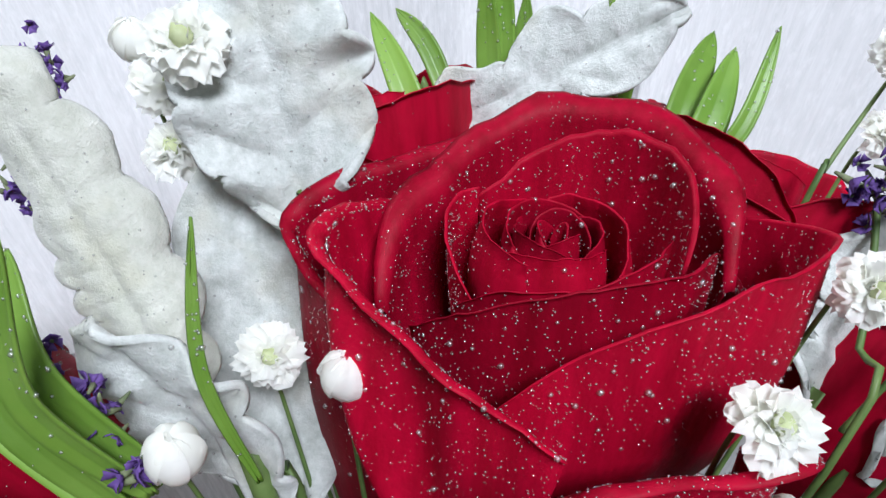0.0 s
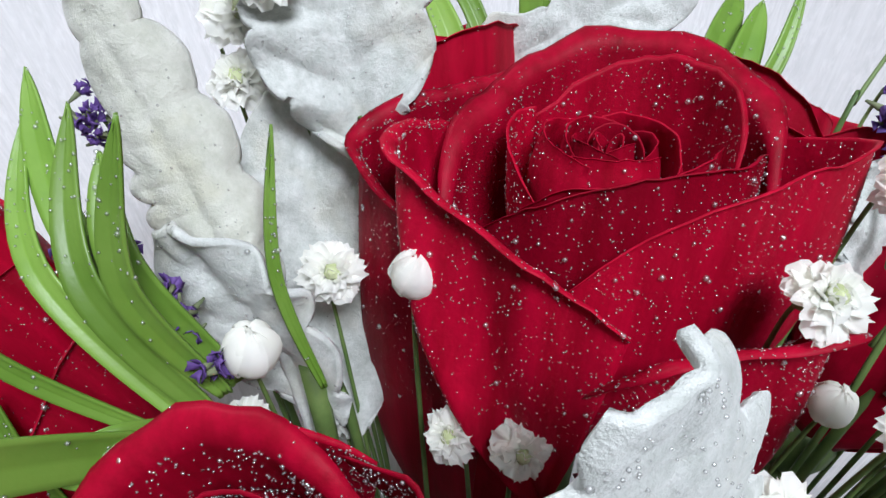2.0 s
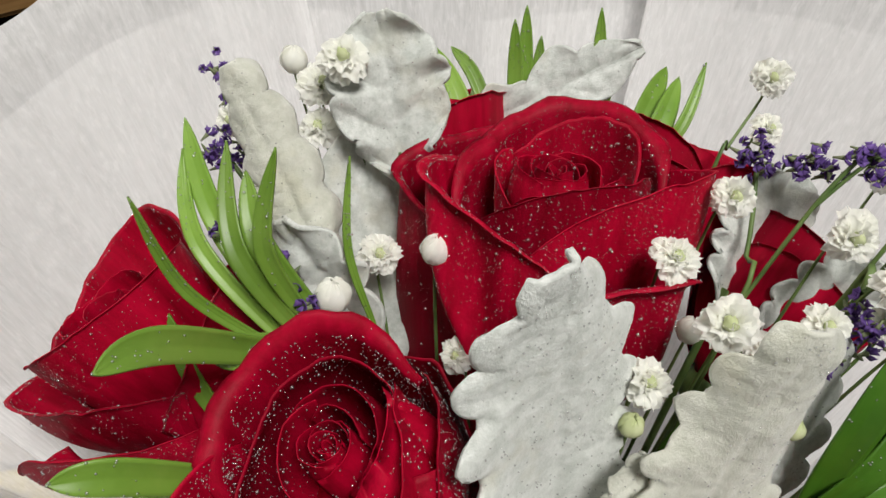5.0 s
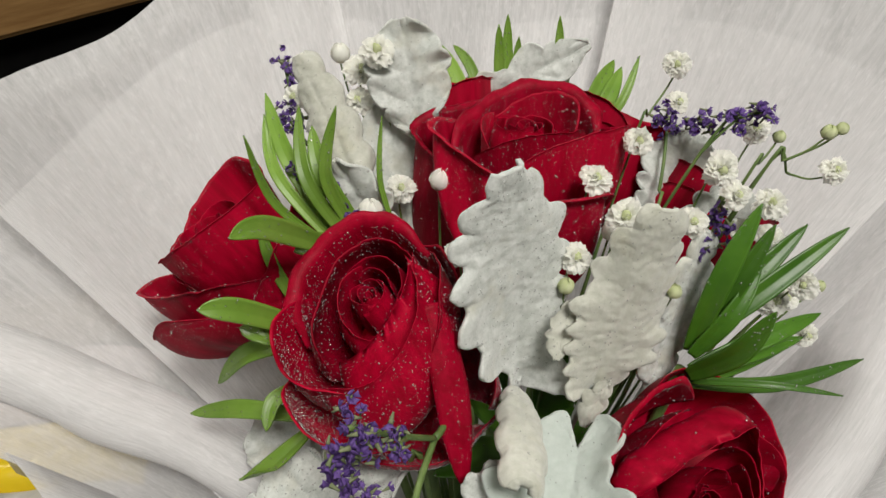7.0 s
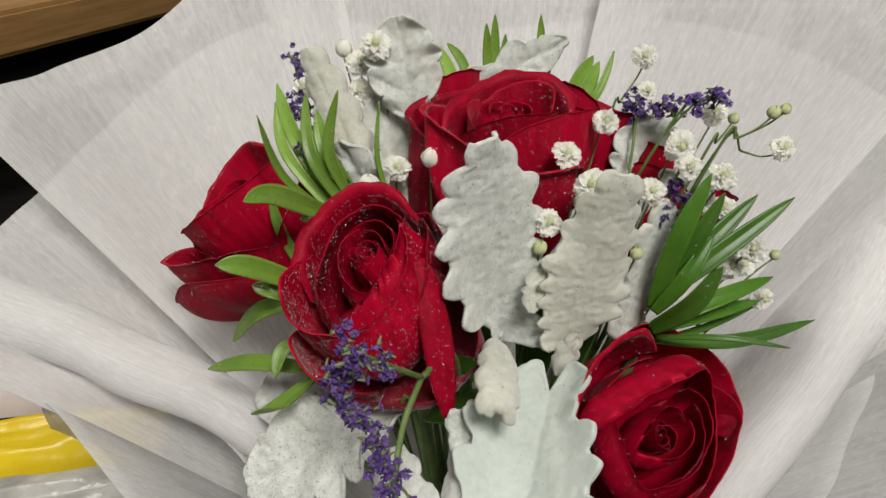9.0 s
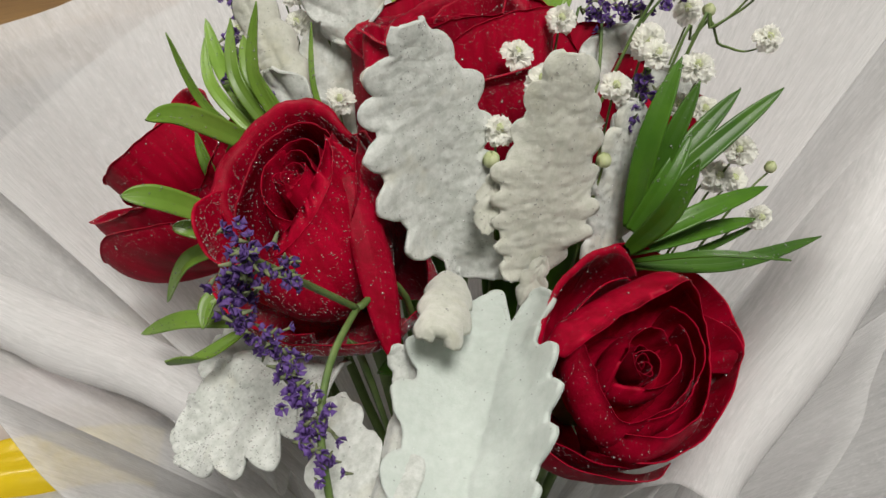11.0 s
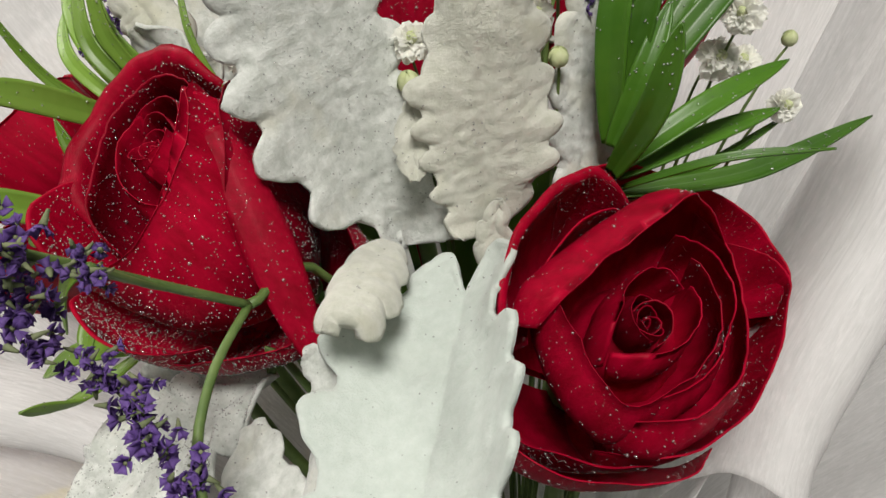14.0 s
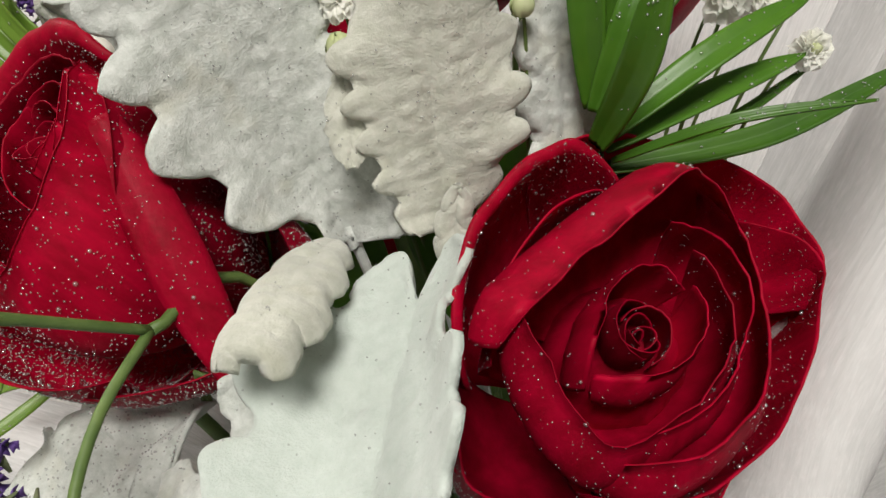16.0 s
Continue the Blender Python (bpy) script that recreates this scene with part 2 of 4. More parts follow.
def petal_rows(rim, depth, base_r, roll, seed, belly=2.0, nu=30, nv=16, shift=(0, 0), bulge=0.0, lean=0.0):
    """A cupped petal. rim: control tuples (azimuth, radius, height) along its edge; roll: how far the edge turns outwards."""
    mid = sum(c[0] for c in rim) / len(rim)
    rows = []
    small = min(1.0, max(c[1] for c in rim) / 18)
    nr = 5 if roll else 0
    for i in range(nv + nr + 1):
        v = min(i / nv, 1.0)
        row = []
        for j in range(nu + 1):
            s = j / nu
            az, r, z = spline(rim, s)
            end = min(1.0, 5.0 * min(s, 1 - s))
            wob = noise.noise(Vector((az * 0.06, seed * 7.1, v * 1.5)))
            r += 0.7 * small * wob * v
            z += 0.6 * small * noise.noise(Vector((az * 0.11, seed * 3.7, 9.0))) * v
            g = 1 - (1 - v) ** belly
            rr = base_r + (r - base_r) * g + bulge * (0.3 + 0.7 * end) * math.sin(math.pi * v ** 1.5)
            zz = -depth + (z + depth) * v - (0.55 * roll * max(0.0, v - 0.85) / 0.15 if roll > 0.5 and i <= nv else 0.0)
            if i > nv:
                a = (i - nv) / nr * 1.9
                k = roll * (0.35 + 0.65 * end) * (1 + 0.3 * wob)
                rr += k * (1 - math.cos(a))
                zz += k * math.sin(a) - (0.55 * roll if roll > 0.5 else 0.0)
            aa = radians(mid + (az - mid) * (0.5 + 0.5 * v ** 0.7) + lean * (1 - v) * (1 - s))
            row.append((rr * math.cos(aa) + shift[0] * v, rr * math.sin(aa) + shift[1] * v, zz))
        rows.append(row)
    return rows


def drops_on(target, rows, count, top=0.5, size=(0.05, 0.125), big=0.03, rng=random, spread=0.45, skip=4):
    """Small beads of water strewn over the upper share of a petal or leaf grid."""
    n, m = len(rows), len(rows[0])
    for _ in range(count):
        a = (top + (1 - top) * rng.random() ** (spread if n < 30 else 1.0)) * (n - 1.001 - (skip if rng.random() > (0.3 if spread < 0.9 else 0.06) and n < 30 else 0))
        b = rng.random() * (m - 1.001)
        i, j = int(a), int(b)
        u, w = a - i, b - j
        q = [Vector(rows[i + di][j + dj]) for di, dj in ((0, 0), (0, 1), (1, 0), (1, 1))]
        p = q[0] * (1 - u) * (1 - w) + q[1] * (1 - u) * w + q[2] * u * (1 - w) + q[3] * u * w
        nrm = (q[1] - q[0]).cross(q[2] - q[0])
        if nrm.length > 1e-6:
            p = p + nrm.normalized() * (0.16 if rng.random() < 0.5 else -0.16)
        r = rng.uniform(*size) if rng.random() > big else rng.uniform(0.2, 0.42)
        target.append((p, r))


OCTA_V = [(1, 0, 0), (-1, 0, 0), (0, 1, 0), (0, -1, 0), (0, 0, 1), (0, 0, -1)]
OCTA_F = [(0, 2, 4), (2, 1, 4), (1, 3, 4), (3, 0, 4), (2, 0, 5), (1, 2, 5), (3, 1, 5), (0, 3, 5)]


def bead_template():
    vs = [Vector(v) for v in OCTA_V]
    fs, cache = [], {}

    def half(a, b):
        k = (min(a, b), max(a, b))
        if k not in cache:
            vs.append(((vs[a] + vs[b]) / 2).normalized())
            cache[k] = len(vs) - 1
        return cache[k]

    for a, b, c in OCTA_F:
        ab, bc, ca = half(a, b), half(b, c), half(c, a)
        fs += [(a, ab, ca), (ab, b, bc), (ca, bc, c), (ab, bc, ca)]
    return vs, fs


BEAD_V, BEAD_F = bead_template()


def beads(name, places, label, matrix=None):
    s = Shape()
    for p, r in places:
        q = matrix @ p if matrix else p
        o = len(s.v)
        s.v.extend(tuple(q + b * r) for b in BEAD_V)
        s.f.extend((a + o, b + o, c + o) for a, b, c in BEAD_F)
    ob = s.object(name, WATER)
    return tagged(ob, label, "water drops", kind="stuff")


def ring_petals(n, r_in, r_out, z_in, z_out, start, span=170, shift=(0, 0), depth=30):
    """The tight inner spiral: n overlapping petals that widen from r_in to r_out."""
    out = []
    for k in range(n):
        f = k / max(1, n - 1)
        r, z, a = r_in + (r_out - r_in) * f, z_in + (z_out - z_in) * f, start + k * 137.5
        out.append(([(a - span / 2, r * 1.12, z - 2.0), (a - span / 4, r * 1.02, z), (a, r * 0.97, z + 0.8), (a + span / 4, r * 0.9, z + 0.2), (a + span / 2, r * 0.78, z - 1.6)], 0.1, depth, 2.4, shift, 0.22 * r))
    return out


def rose(centre, axis, petals, label, depth=40, drops=900, seed=1, hip=True, tongues=(), spread=0.45):
    rng = random.Random(seed)
    base = holder("rose", centre, label, "rose", "roses of the bouquet", axis)
    wet = []
    for k, spec in enumerate(petals):
        rim, roll = spec[0], spec[1]
        d = spec[2] if len(spec) > 2 else depth
        belly = spec[3] if len(spec) > 3 else 2.0
        shift = spec[4] if len(spec) > 4 else (0, 0)
        rows = petal_rows(rim, d, min(5.0, 0.45 * rim[len(rim) // 2][1]), roll, seed * 31 + k, belly, shift=shift, bulge=spec[5] if len(spec) > 5 else 0.0, lean=spec[6] if len(spec) > 6 else 0.0)
        s = Shape()
        s.grid(rows)
        s.object("petal", PETAL, base, thick=0.12)
        share = max(0.15, rim[len(rim) // 2][1] / 25)
        drops_on(wet, rows if roll > 0.5 else rows[:len(rows) - 5], int(drops * share * (0.2 if roll <= 0.1 else 0.55 if roll < 0.3 and spread < 0.9 else 0.9)), (0.5 if roll > 0.5 else 0.62) if spread < 0.9 else 0.12, (0.045, 0.13) if spread < 0.9 else (0.07, 0.2), rng=rng, spread=spread, skip=4 if roll > 0.5 else 0)
    for a, b, width, arch, face in tongues:
        back = (Matrix.Translation(Vector(centre)) @ axis_frame(axis).to_4x4()).inverted()
        rows = [[back @ p for p in row] for row in strap_rows(a, b, width, arch, face, -0.3)]
        s = Shape()
        s.grid(rows)
        s.object("petal", PETAL, base, "hanging folded petal", thick=0.25)
        drops_on(wet, rows, 300, 0.05, (0.07, 0.2), rng=rng, spread=0.95)
    s = Shape()
    s.ball((0, 0, -depth * 0.55), 10.5, (1, 1, 1.35), 18, 12, 0.1)
    s.object("petal_core", PETAL, base)
    if hip:
        s = Shape()
        s.ball((0, 0, -depth - 2), 6, (1, 1, 1.1))
        s.object("hip", STEM, base)
        s = Shape()
        m = axis_frame(axis)
        foot = m.inverted() @ (BIND - Vector(centre))
        s.tube(bezier([(0, 0, -depth - 6), (foot * 0.4 + Vector((0, 0, -depth)) * 0.5), foot], 10), 2.4)
        s.object("stem", STEM, base)
    m = Matrix.Translation(Vector(centre)) @ axis_frame(axis).to_4x4()
    if wet:
        beads("water_drops", wet, "clear water beads on the red rose petals", m)
    return base


rose((12, 63, 318), (0, 0, 1), ring_petals(10, 1.2, 8.0, 0.0, 0.2, 20, 180, (0, 0), 22) + [
    ([(135, 11, 1), (148, 12.4, 0.6), (165, 12, -0.5), (190, 11, -2), (212, 10.5, -5)], 0.25),
    ([(195, 11, -8), (220, 10.5, -3.5), (245, 10, -1), (280, 10, 0), (320, 11, 1.2), (345, 12, 1)], 0.25),
    ([(-35, 13.5, -5), (-15, 13.5, 1.5), (10, 14.5, 4.6), (35, 15, 5.4), (60, 14.6, 5.2), (85, 13, 3.5), (107, 11.8, 1.3), (130, 12.5, -1.5)], 0.5),
    ([(198, 16, -9), (219, 14.8, -4), (245, 13.4, 0), (277, 13.6, 2.8), (310, 14.8, 2.6), (332, 16.2, 2.2), (346, 16.5, -1)], 0.35),
    ([(240, 18.5, -13), (252, 17.5, -7.4), (269, 16.3, -3.2), (290, 18, 1), (313, 20.2, 3.5), (328, 23, 3.7), (348, 26.7, 3), (362, 26, 0), (378, 23, -3)], 0.4, 46, 3.0),
    ([(-8, 19, -5), (5, 19, -0.5), (20, 19, 2), (43, 19.8, 4.6), (68, 20, 5.6), (95, 18.5, 4.2), (120, 16.5, 1.6), (140, 15.5, -0.5), (165, 17, -3), (185, 18, -9)], 2.5),
    ([(140, 20, -4), (156, 21.5, -1.5), (172, 23.8, 0.3), (186, 24, -0.5), (202, 21, -2.4), (218, 19.6, -3.7), (235, 19.9, -4.8), (253, 19.6, -7.7), (268, 20.5, -11)], 1.3, 62, 3.2, (0, 0), 1.0, 125),
    ([(70, 22, -2), (100, 22, -0.6), (130, 23.5, -0.6), (150, 26.5, -1.2), (162, 31.5, -4.8), (173, 27, -7), (186, 21.5, -10), (202, 18, -14), (220, 16, -18)], 1.6, 90, 6.0, (0, 0), 1.5),
    ([(258, 19, -20), (273, 21.5, -14), (288, 24, -11), (301, 27, -9.4), (311, 28.6, -9), (319, 27, -12), (328, 24, -19)], 2.0, 52, 4.0),
    ([(0, 23, -11), (25, 23, -8), (50, 24, -7), (80, 23, -7), (105, 23, -11)], 0.8, 40, 2.4),
], "large deep red rose with beaded water, half open", 40, 2300, 1, spread=0.7)

HEART = (-4.0, -2.6)
rose((57, -6, 257), (0.42, -0.51, 0.75), ring_petals(7, 0.7, 4.0, -3.2, -0.8, 60, 210, HEART, 20) + [
    ([(40, 3.2, 0), (71, 3.2, 1), (105, 5.0, 1.8), (138, 6.6, 1.6), (165, 8.2, 1.2), (186, 9.4, 0), (205, 11.2, -3.5), (216, 12.4, -9)], 0.08, 22, 2.4, (0, 0), 1.4),
    ([(212, 11.5, -6), (232, 9.6, -3), (262, 7.4, -1.2), (300, 5.0, 0), (345, 4.2, 0.6), (395, 4.2, 0.2)], 0.08, 22, 2.4, (0, 0), 2.0),
    ([(164, 18.5, -7), (177, 18.2, -2), (192, 17.4, -2), (211, 18, -2), (228, 19, -2.2), (239, 18.2, -2.2), (261, 13.2, -1.6), (298, 9.2, 0), (325, 8.2, 0.4), (372, 7.2, 1.5), (420, 7.6, 2.5)], 0.12, 26, 2.8, (0, 0), 4.0),
    ([(84, 10, 4), (59, 11.5, 1.5), (31, 13.4, -0.6), (9, 12.6, -1.4), (-20, 10.8, -1.5), (-46, 10.4, -1.6), (-99, 14, -2.4), (-122, 18.6, -3.4), (-135, 20, -7)], 0.15, 26, 2.6, (0, 0), 3.0),
    ([(62, 18.5, 0), (34, 18, -2), (9, 15, -2.6), (-17, 14.4, -3), (-46, 15.2, -3.2), (-67, 15.6, -3.4), (-100, 17.8, -3.6), (-115, 19.6, -4.4), (-128, 20.5, -8)], 0.2, 28, 2.8, (0, 0), 4.0),
    ([(28, 19, -5), (50, 17.5, 2), (70, 15.5, 7), (84, 13.5, 9.9), (104, 11.3, 8), (124, 10.8, 4.6), (146, 12, 2.8), (167, 15, 1.4), (179, 19, -0.5), (186, 22, -5)], 0.15, 23, 2.8, (0, 0), 7.0),
    ([(92, 20, -6), (115, 19.5, -3), (140, 19.5, -4), (165, 20, -7), (186, 20.5, -12)], 0.2, 40, 3.0),
    ([(82, 24, -9), (98, 25.5, -4), (112, 26, -2.2), (132, 25.5, -4), (155, 25, -6), (175, 24, -10), (190, 23, -15)], 1.3, 42, 3.4),
    ([(118, 25, -8), (100, 29.5, -6.5), (82, 31.5, -7.5), (65, 34.5, -10.5), (50, 38, -12), (38, 40, -13), (27, 38, -12.5), (17, 36.5, -12), (6, 31, -13)], 0.25, 42, 3.4),
    ([(38, 34, -17), (26, 36, -13), (16, 35.5, -11.4), (8, 30.5, -9.4), (-2, 26, -8.4), (-17, 23.5, -9), (-38, 21.5, -9.6), (-62, 20.5, -10), (-86, 21, -10.6), (-108, 21.5, -13), (-120, 21, -18)], 0.25, 42, 3.2),
    ([(160, 23, -16), (182, 26, -9), (203, 29, -9.6), (214, 31, -10.4), (228, 27.5, -11.2), (246, 24, -12.4), (266, 21.5, -15)], 0.3, 42, 3.0),
    ([(180, 25, -22), (198, 29, -15), (215, 30.5, -14), (236, 28, -14), (260, 25, -14.5), (285, 24, -16), (305, 23, -20)], 0.2, 42, 3.0),
], "deep red rose opening in a tight spiral", 40, 1000, 2, spread=0.8)

rose((-24, 20, 288), (-0.2, -0.35, 0.91), ring_petals(8, 0.8, 4.6, 3.2, 5.0, 110, 190, (-1.5, 1.0), 20) + [
    ([(15, 4.6, 5.5), (45, 4.8, 7.4), (75, 5.4, 8), (105, 6, 7.2), (128, 6.4, 5)], 0.1, 22, 2.4, (0, 0), 1.5),
    ([(110, 7.4, 7.4), (150, 8, 6.6), (190, 8.6, 4.4), (225, 9, 1.2), (255, 8.6, -1.5), (280, 7.4, -2)], 0.1, 24, 2.4, (0, 0), 2.0),
    ([(-70, 6, 1), (-30, 6.6, 5.2), (10, 7.6, 8), (55, 8.4, 8.6), (100, 8.8, 8), (140, 9, 6)], 0.1, 24, 2.4, (0, 0), 2.5),
    ([(222, 15, -8), (241, 12.7, -4), (268, 9.5, 0.5), (300, 7.8, 4), (340, 8.2, 8), (379, 10.2, 10.3), (402, 11.5, 9)], 0.12, 34, 2.6, (0, 0), 9.0),
    ([(228, 18, -5), (216, 17, 2), (192, 13.5, 5), (168, 11.4, 7.1), (132, 11.6, 9), (95, 12.2, 10), (60, 12, 10.4), (25, 11.5, 9.5)], 0.25, 34, 2.6, (0, 0), 3.5),
    ([(236, 23.5, -2), (252, 22.8, 0.5), (272, 22.3, 3.1), (292, 19.3, 6.1), (315, 15.5, 8), (345, 12.2, 9.6), (374, 11, 10.3), (398, 12.5, 9)], 0.2, 40, 2.8, (0, 0), 5.0),
    ([(202, 19, -4), (186, 18, 2.5), (171, 17.6, 5), (140, 18, 8), (96, 16.5, 11.2), (58, 15, 10.8), (36, 16, 6)], 2.5, 42, 3.2),
    ([(168, 17, 1), (186, 20, 6), (200, 23, 7.7), (211, 24.8, 6), (219, 26, 0.8), (232, 24.8, -0.8), (246, 23.5, 0), (262, 22.8, -1.5)], 0.5, 42, 3.0),
    ([(296, 20, -10), (316, 19, 0), (335, 17.8, 5), (355, 16.5, 8), (380, 16.8, 7), (405, 18, 3)], 0.25, 42, 3.0, (0, 0), 2.0),
    ([(328, 26, -30), (336, 27.5, -22), (348, 24.5, -10), (365, 20.8, -1), (385, 19.6, 3), (407, 20.2, 1.8), (432, 20, -2)], 0.4, 44, 3.6),
    ([(200, 25, -14), (212, 28, -8.5), (222, 29.8, -6.5), (236, 31.5, -10), (250, 31, -15), (268, 28, -19)], 0.4, 42, 2.6),
    ([(230, 27, -24), (252, 30, -20), (273, 31, -20.5), (295, 31, -25), (315, 29, -27), (332, 28, -31)], 0.3, 42, 2.6),
    ([(70, 22, -10), (100, 22.5, -2), (135, 22.5, 0), (165, 22, -2), (195, 22, -9)], 0.8, 42, 3.0),
], "deep red rose with a loose swirled heart and hanging outer petal", 38, 4600, 3, spread=0.95, tongues=[((-10.5, 12, 295), (-2, -4, 253), 8.6, (1, -1.6, 1.8), (0.45, -0.85, 0.25))])

rose((-75, 60, 285), (-0.5, -0.1, 0.85), ring_petals(5, 4, 10, 3, 4, 30) + [
    ([(190, 13, -2), (225, 17, 4), (262, 18.5, 8), (300, 19.5, 9), (340, 21, 8), (375, 21, 6)], 0.5),
    ([(30, 20, 4), (60, 22, 8), (80, 24, 9), (110, 20, 6), (145, 15.5, 3), (170, 14, 0)], 0.8),
    ([(130, 15, -2), (160, 15, 2), (190, 16, 1), (215, 17, -2), (240, 17, -6)], 0.6),
    ([(168, 24, -9), (184, 28, -4), (198, 30, -2.4), (222, 24, -4), (255, 20, -4.6), (285, 22, -6), (310, 26, -10)], 0.7, 40, 2.4),
    ([(205, 28, -17), (222, 33, -12), (243, 31, -5), (265, 30, -7), (290, 29, -13), (310, 28, -18)], 0.4, 40, 2.4),
    ([(290, 24, -14), (320, 26, -6), (350, 26, -2), (385, 25, -4), (410, 24, -10)], 0.8, 40, 2.4),
], "deep red rose turned outwards towards the white wrap", 40, 1000, 4)

for c, seed in (((46, 94, 307), 5), ((-12, 109, 311), 6), ((72, 78, 290), 7)):
    rose(c, (c[0] * 0.008, 0.25, 0.9), ring_petals(4, 3, 9, 2, 3, seed * 40) + [
        ([(a - 62, 15, -4), (a - 30, 18, 3), (a, 19, 5), (a + 30, 18, 3), (a + 62, 16, -5)], 0.7) for a in (40, 130, 220, 310)] + [
        ([(a - 62, 18, -12), (a - 30, 20, -3), (a, 21, -1), (a + 30, 20, -3), (a + 62, 18, -12)], 0.7) for a in (0, 120, 240)],
        "deep red rose half hidden behind the others", 34, 160, seed)

# ---- silver felted leaves ----


def felt_leaf(base, tip, face, width, lobes, material=FELT, label="silver-grey felted leaf with scalloped lobes", curl=0.0, sweep=0.0, bow=0.0, depth_of_lobe=0.34, ruffle=1.0, drops=120, seed=1, stalk=True, peak=0.55):
    """A lobed felt leaf from base to tip, whose upper face looks towards face. curl rolls both sides up, bow bends it along its length, sweep to one side."""
    rng = random.Random(seed)
    base, tip = Vector(base), Vector(tip)
    along = tip - base
    length = along.length
    y = along.normalized()
    z = Vector(face)
    z = (z - y * z.dot(y)).normalized()
    x = y.cross(z)
    rows = []
    nv, nu = 104, 34
    for i in range(nv + 1):
        v = i / nv
        row = []
        body = max(0.0, math.sin(math.pi * min(1.0, (v * 0.93 + 0.05)) ** (math.log(0.5) / math.log(peak)))) ** 0.62
        for j in range(nu + 1):
            u = 2 * j / nu - 1
            side = 1 if u >= 0 else -1
            ph = v * lobes + (0.21 if side > 0 else 0.0) + 0.6 * noise.noise(Vector((v * 3, side * 5, seed)))
            scal = abs(math.sin(math.pi * ph)) ** 0.55
            amp = depth_of_lobe * (1.15 - 0.55 * v)
            w = 0.5 * width * body * (1 - amp + amp * scal)
            w *= 1 + 0.18 * noise.noise(Vector((v * 4, side * 3.3, seed * 2.7)))
            px = u * w
            edge = abs(u) ** 2
            py = v * length + edge * width * 0.13 * (1 - v)
            pz = bow * length * 4 * v * (1 - v) - 0.06 * width * math.exp(-(u * 5) ** 2)
            pz += ruffle * edge * width * (0.035 * math.cos(2 * math.pi * ph) + 0.10 * noise.noise(Vector((v * 5, side * 2, seed * 1.3))))
            pz += 0.2 * noise.noise(Vector((px * 0.35, py * 0.35, seed * 4.0))) + 0.5 * noise.noise(Vector((px * 0.12, py * 0.12, seed)))
            rib = (v * lobes - 0.9 * abs(u) + (0.1 if side > 0 else 0.35)) % 1.0 - 0.5
            pz -= 0.028 * width * math.exp(-(rib * 6) ** 2) * min(1.0, 6 * abs(u)) * (1 - 0.6 * abs(u))
            pz += 0.35 * noise.noise(Vector((px * 0.22, py * 0.22, seed * 9.0)))
            if curl:
                a = curl * u
                px, pz = px * (math.sin(a) / a if abs(a) > 1e-3 else 1), pz + abs(px) * (1 - math.cos(a)) / max(abs(a), 1e-3) * (1 if curl > 0 else -1)
            px += sweep * length * v * v
            row.append(base + x * px + y * py + z * pz)
        rows.append(row)
    s = Shape()
    s.grid(rows)
    ob = s.object("felt_leaf", material, thick=1.0)
    tagged(ob, label, "leaf", "silver felted leaves")
    if stalk:
        st = Shape()
        rows2 = [base - z * 1.5 + y, base - y * 3 - z * 2, base.lerp(BIND, 0.5), BIND + Vector((rng.uniform(-5, 5), rng.uniform(-5, 5), 0))]
        st.tube(bezier(rows2, 10), 0.9)
        st.object("leaf_stalk", STEM, ob)
    if drops:
        wet = []
        drops_on(wet, rows, drops, 0.05, (0.1, 0.22), 0.02, rng)
        wet = [(p + z * 0.45, r) for p, r in wet]
        beads("water_drops", wet, "fine water beads on a silver felted leaf")
    return ob


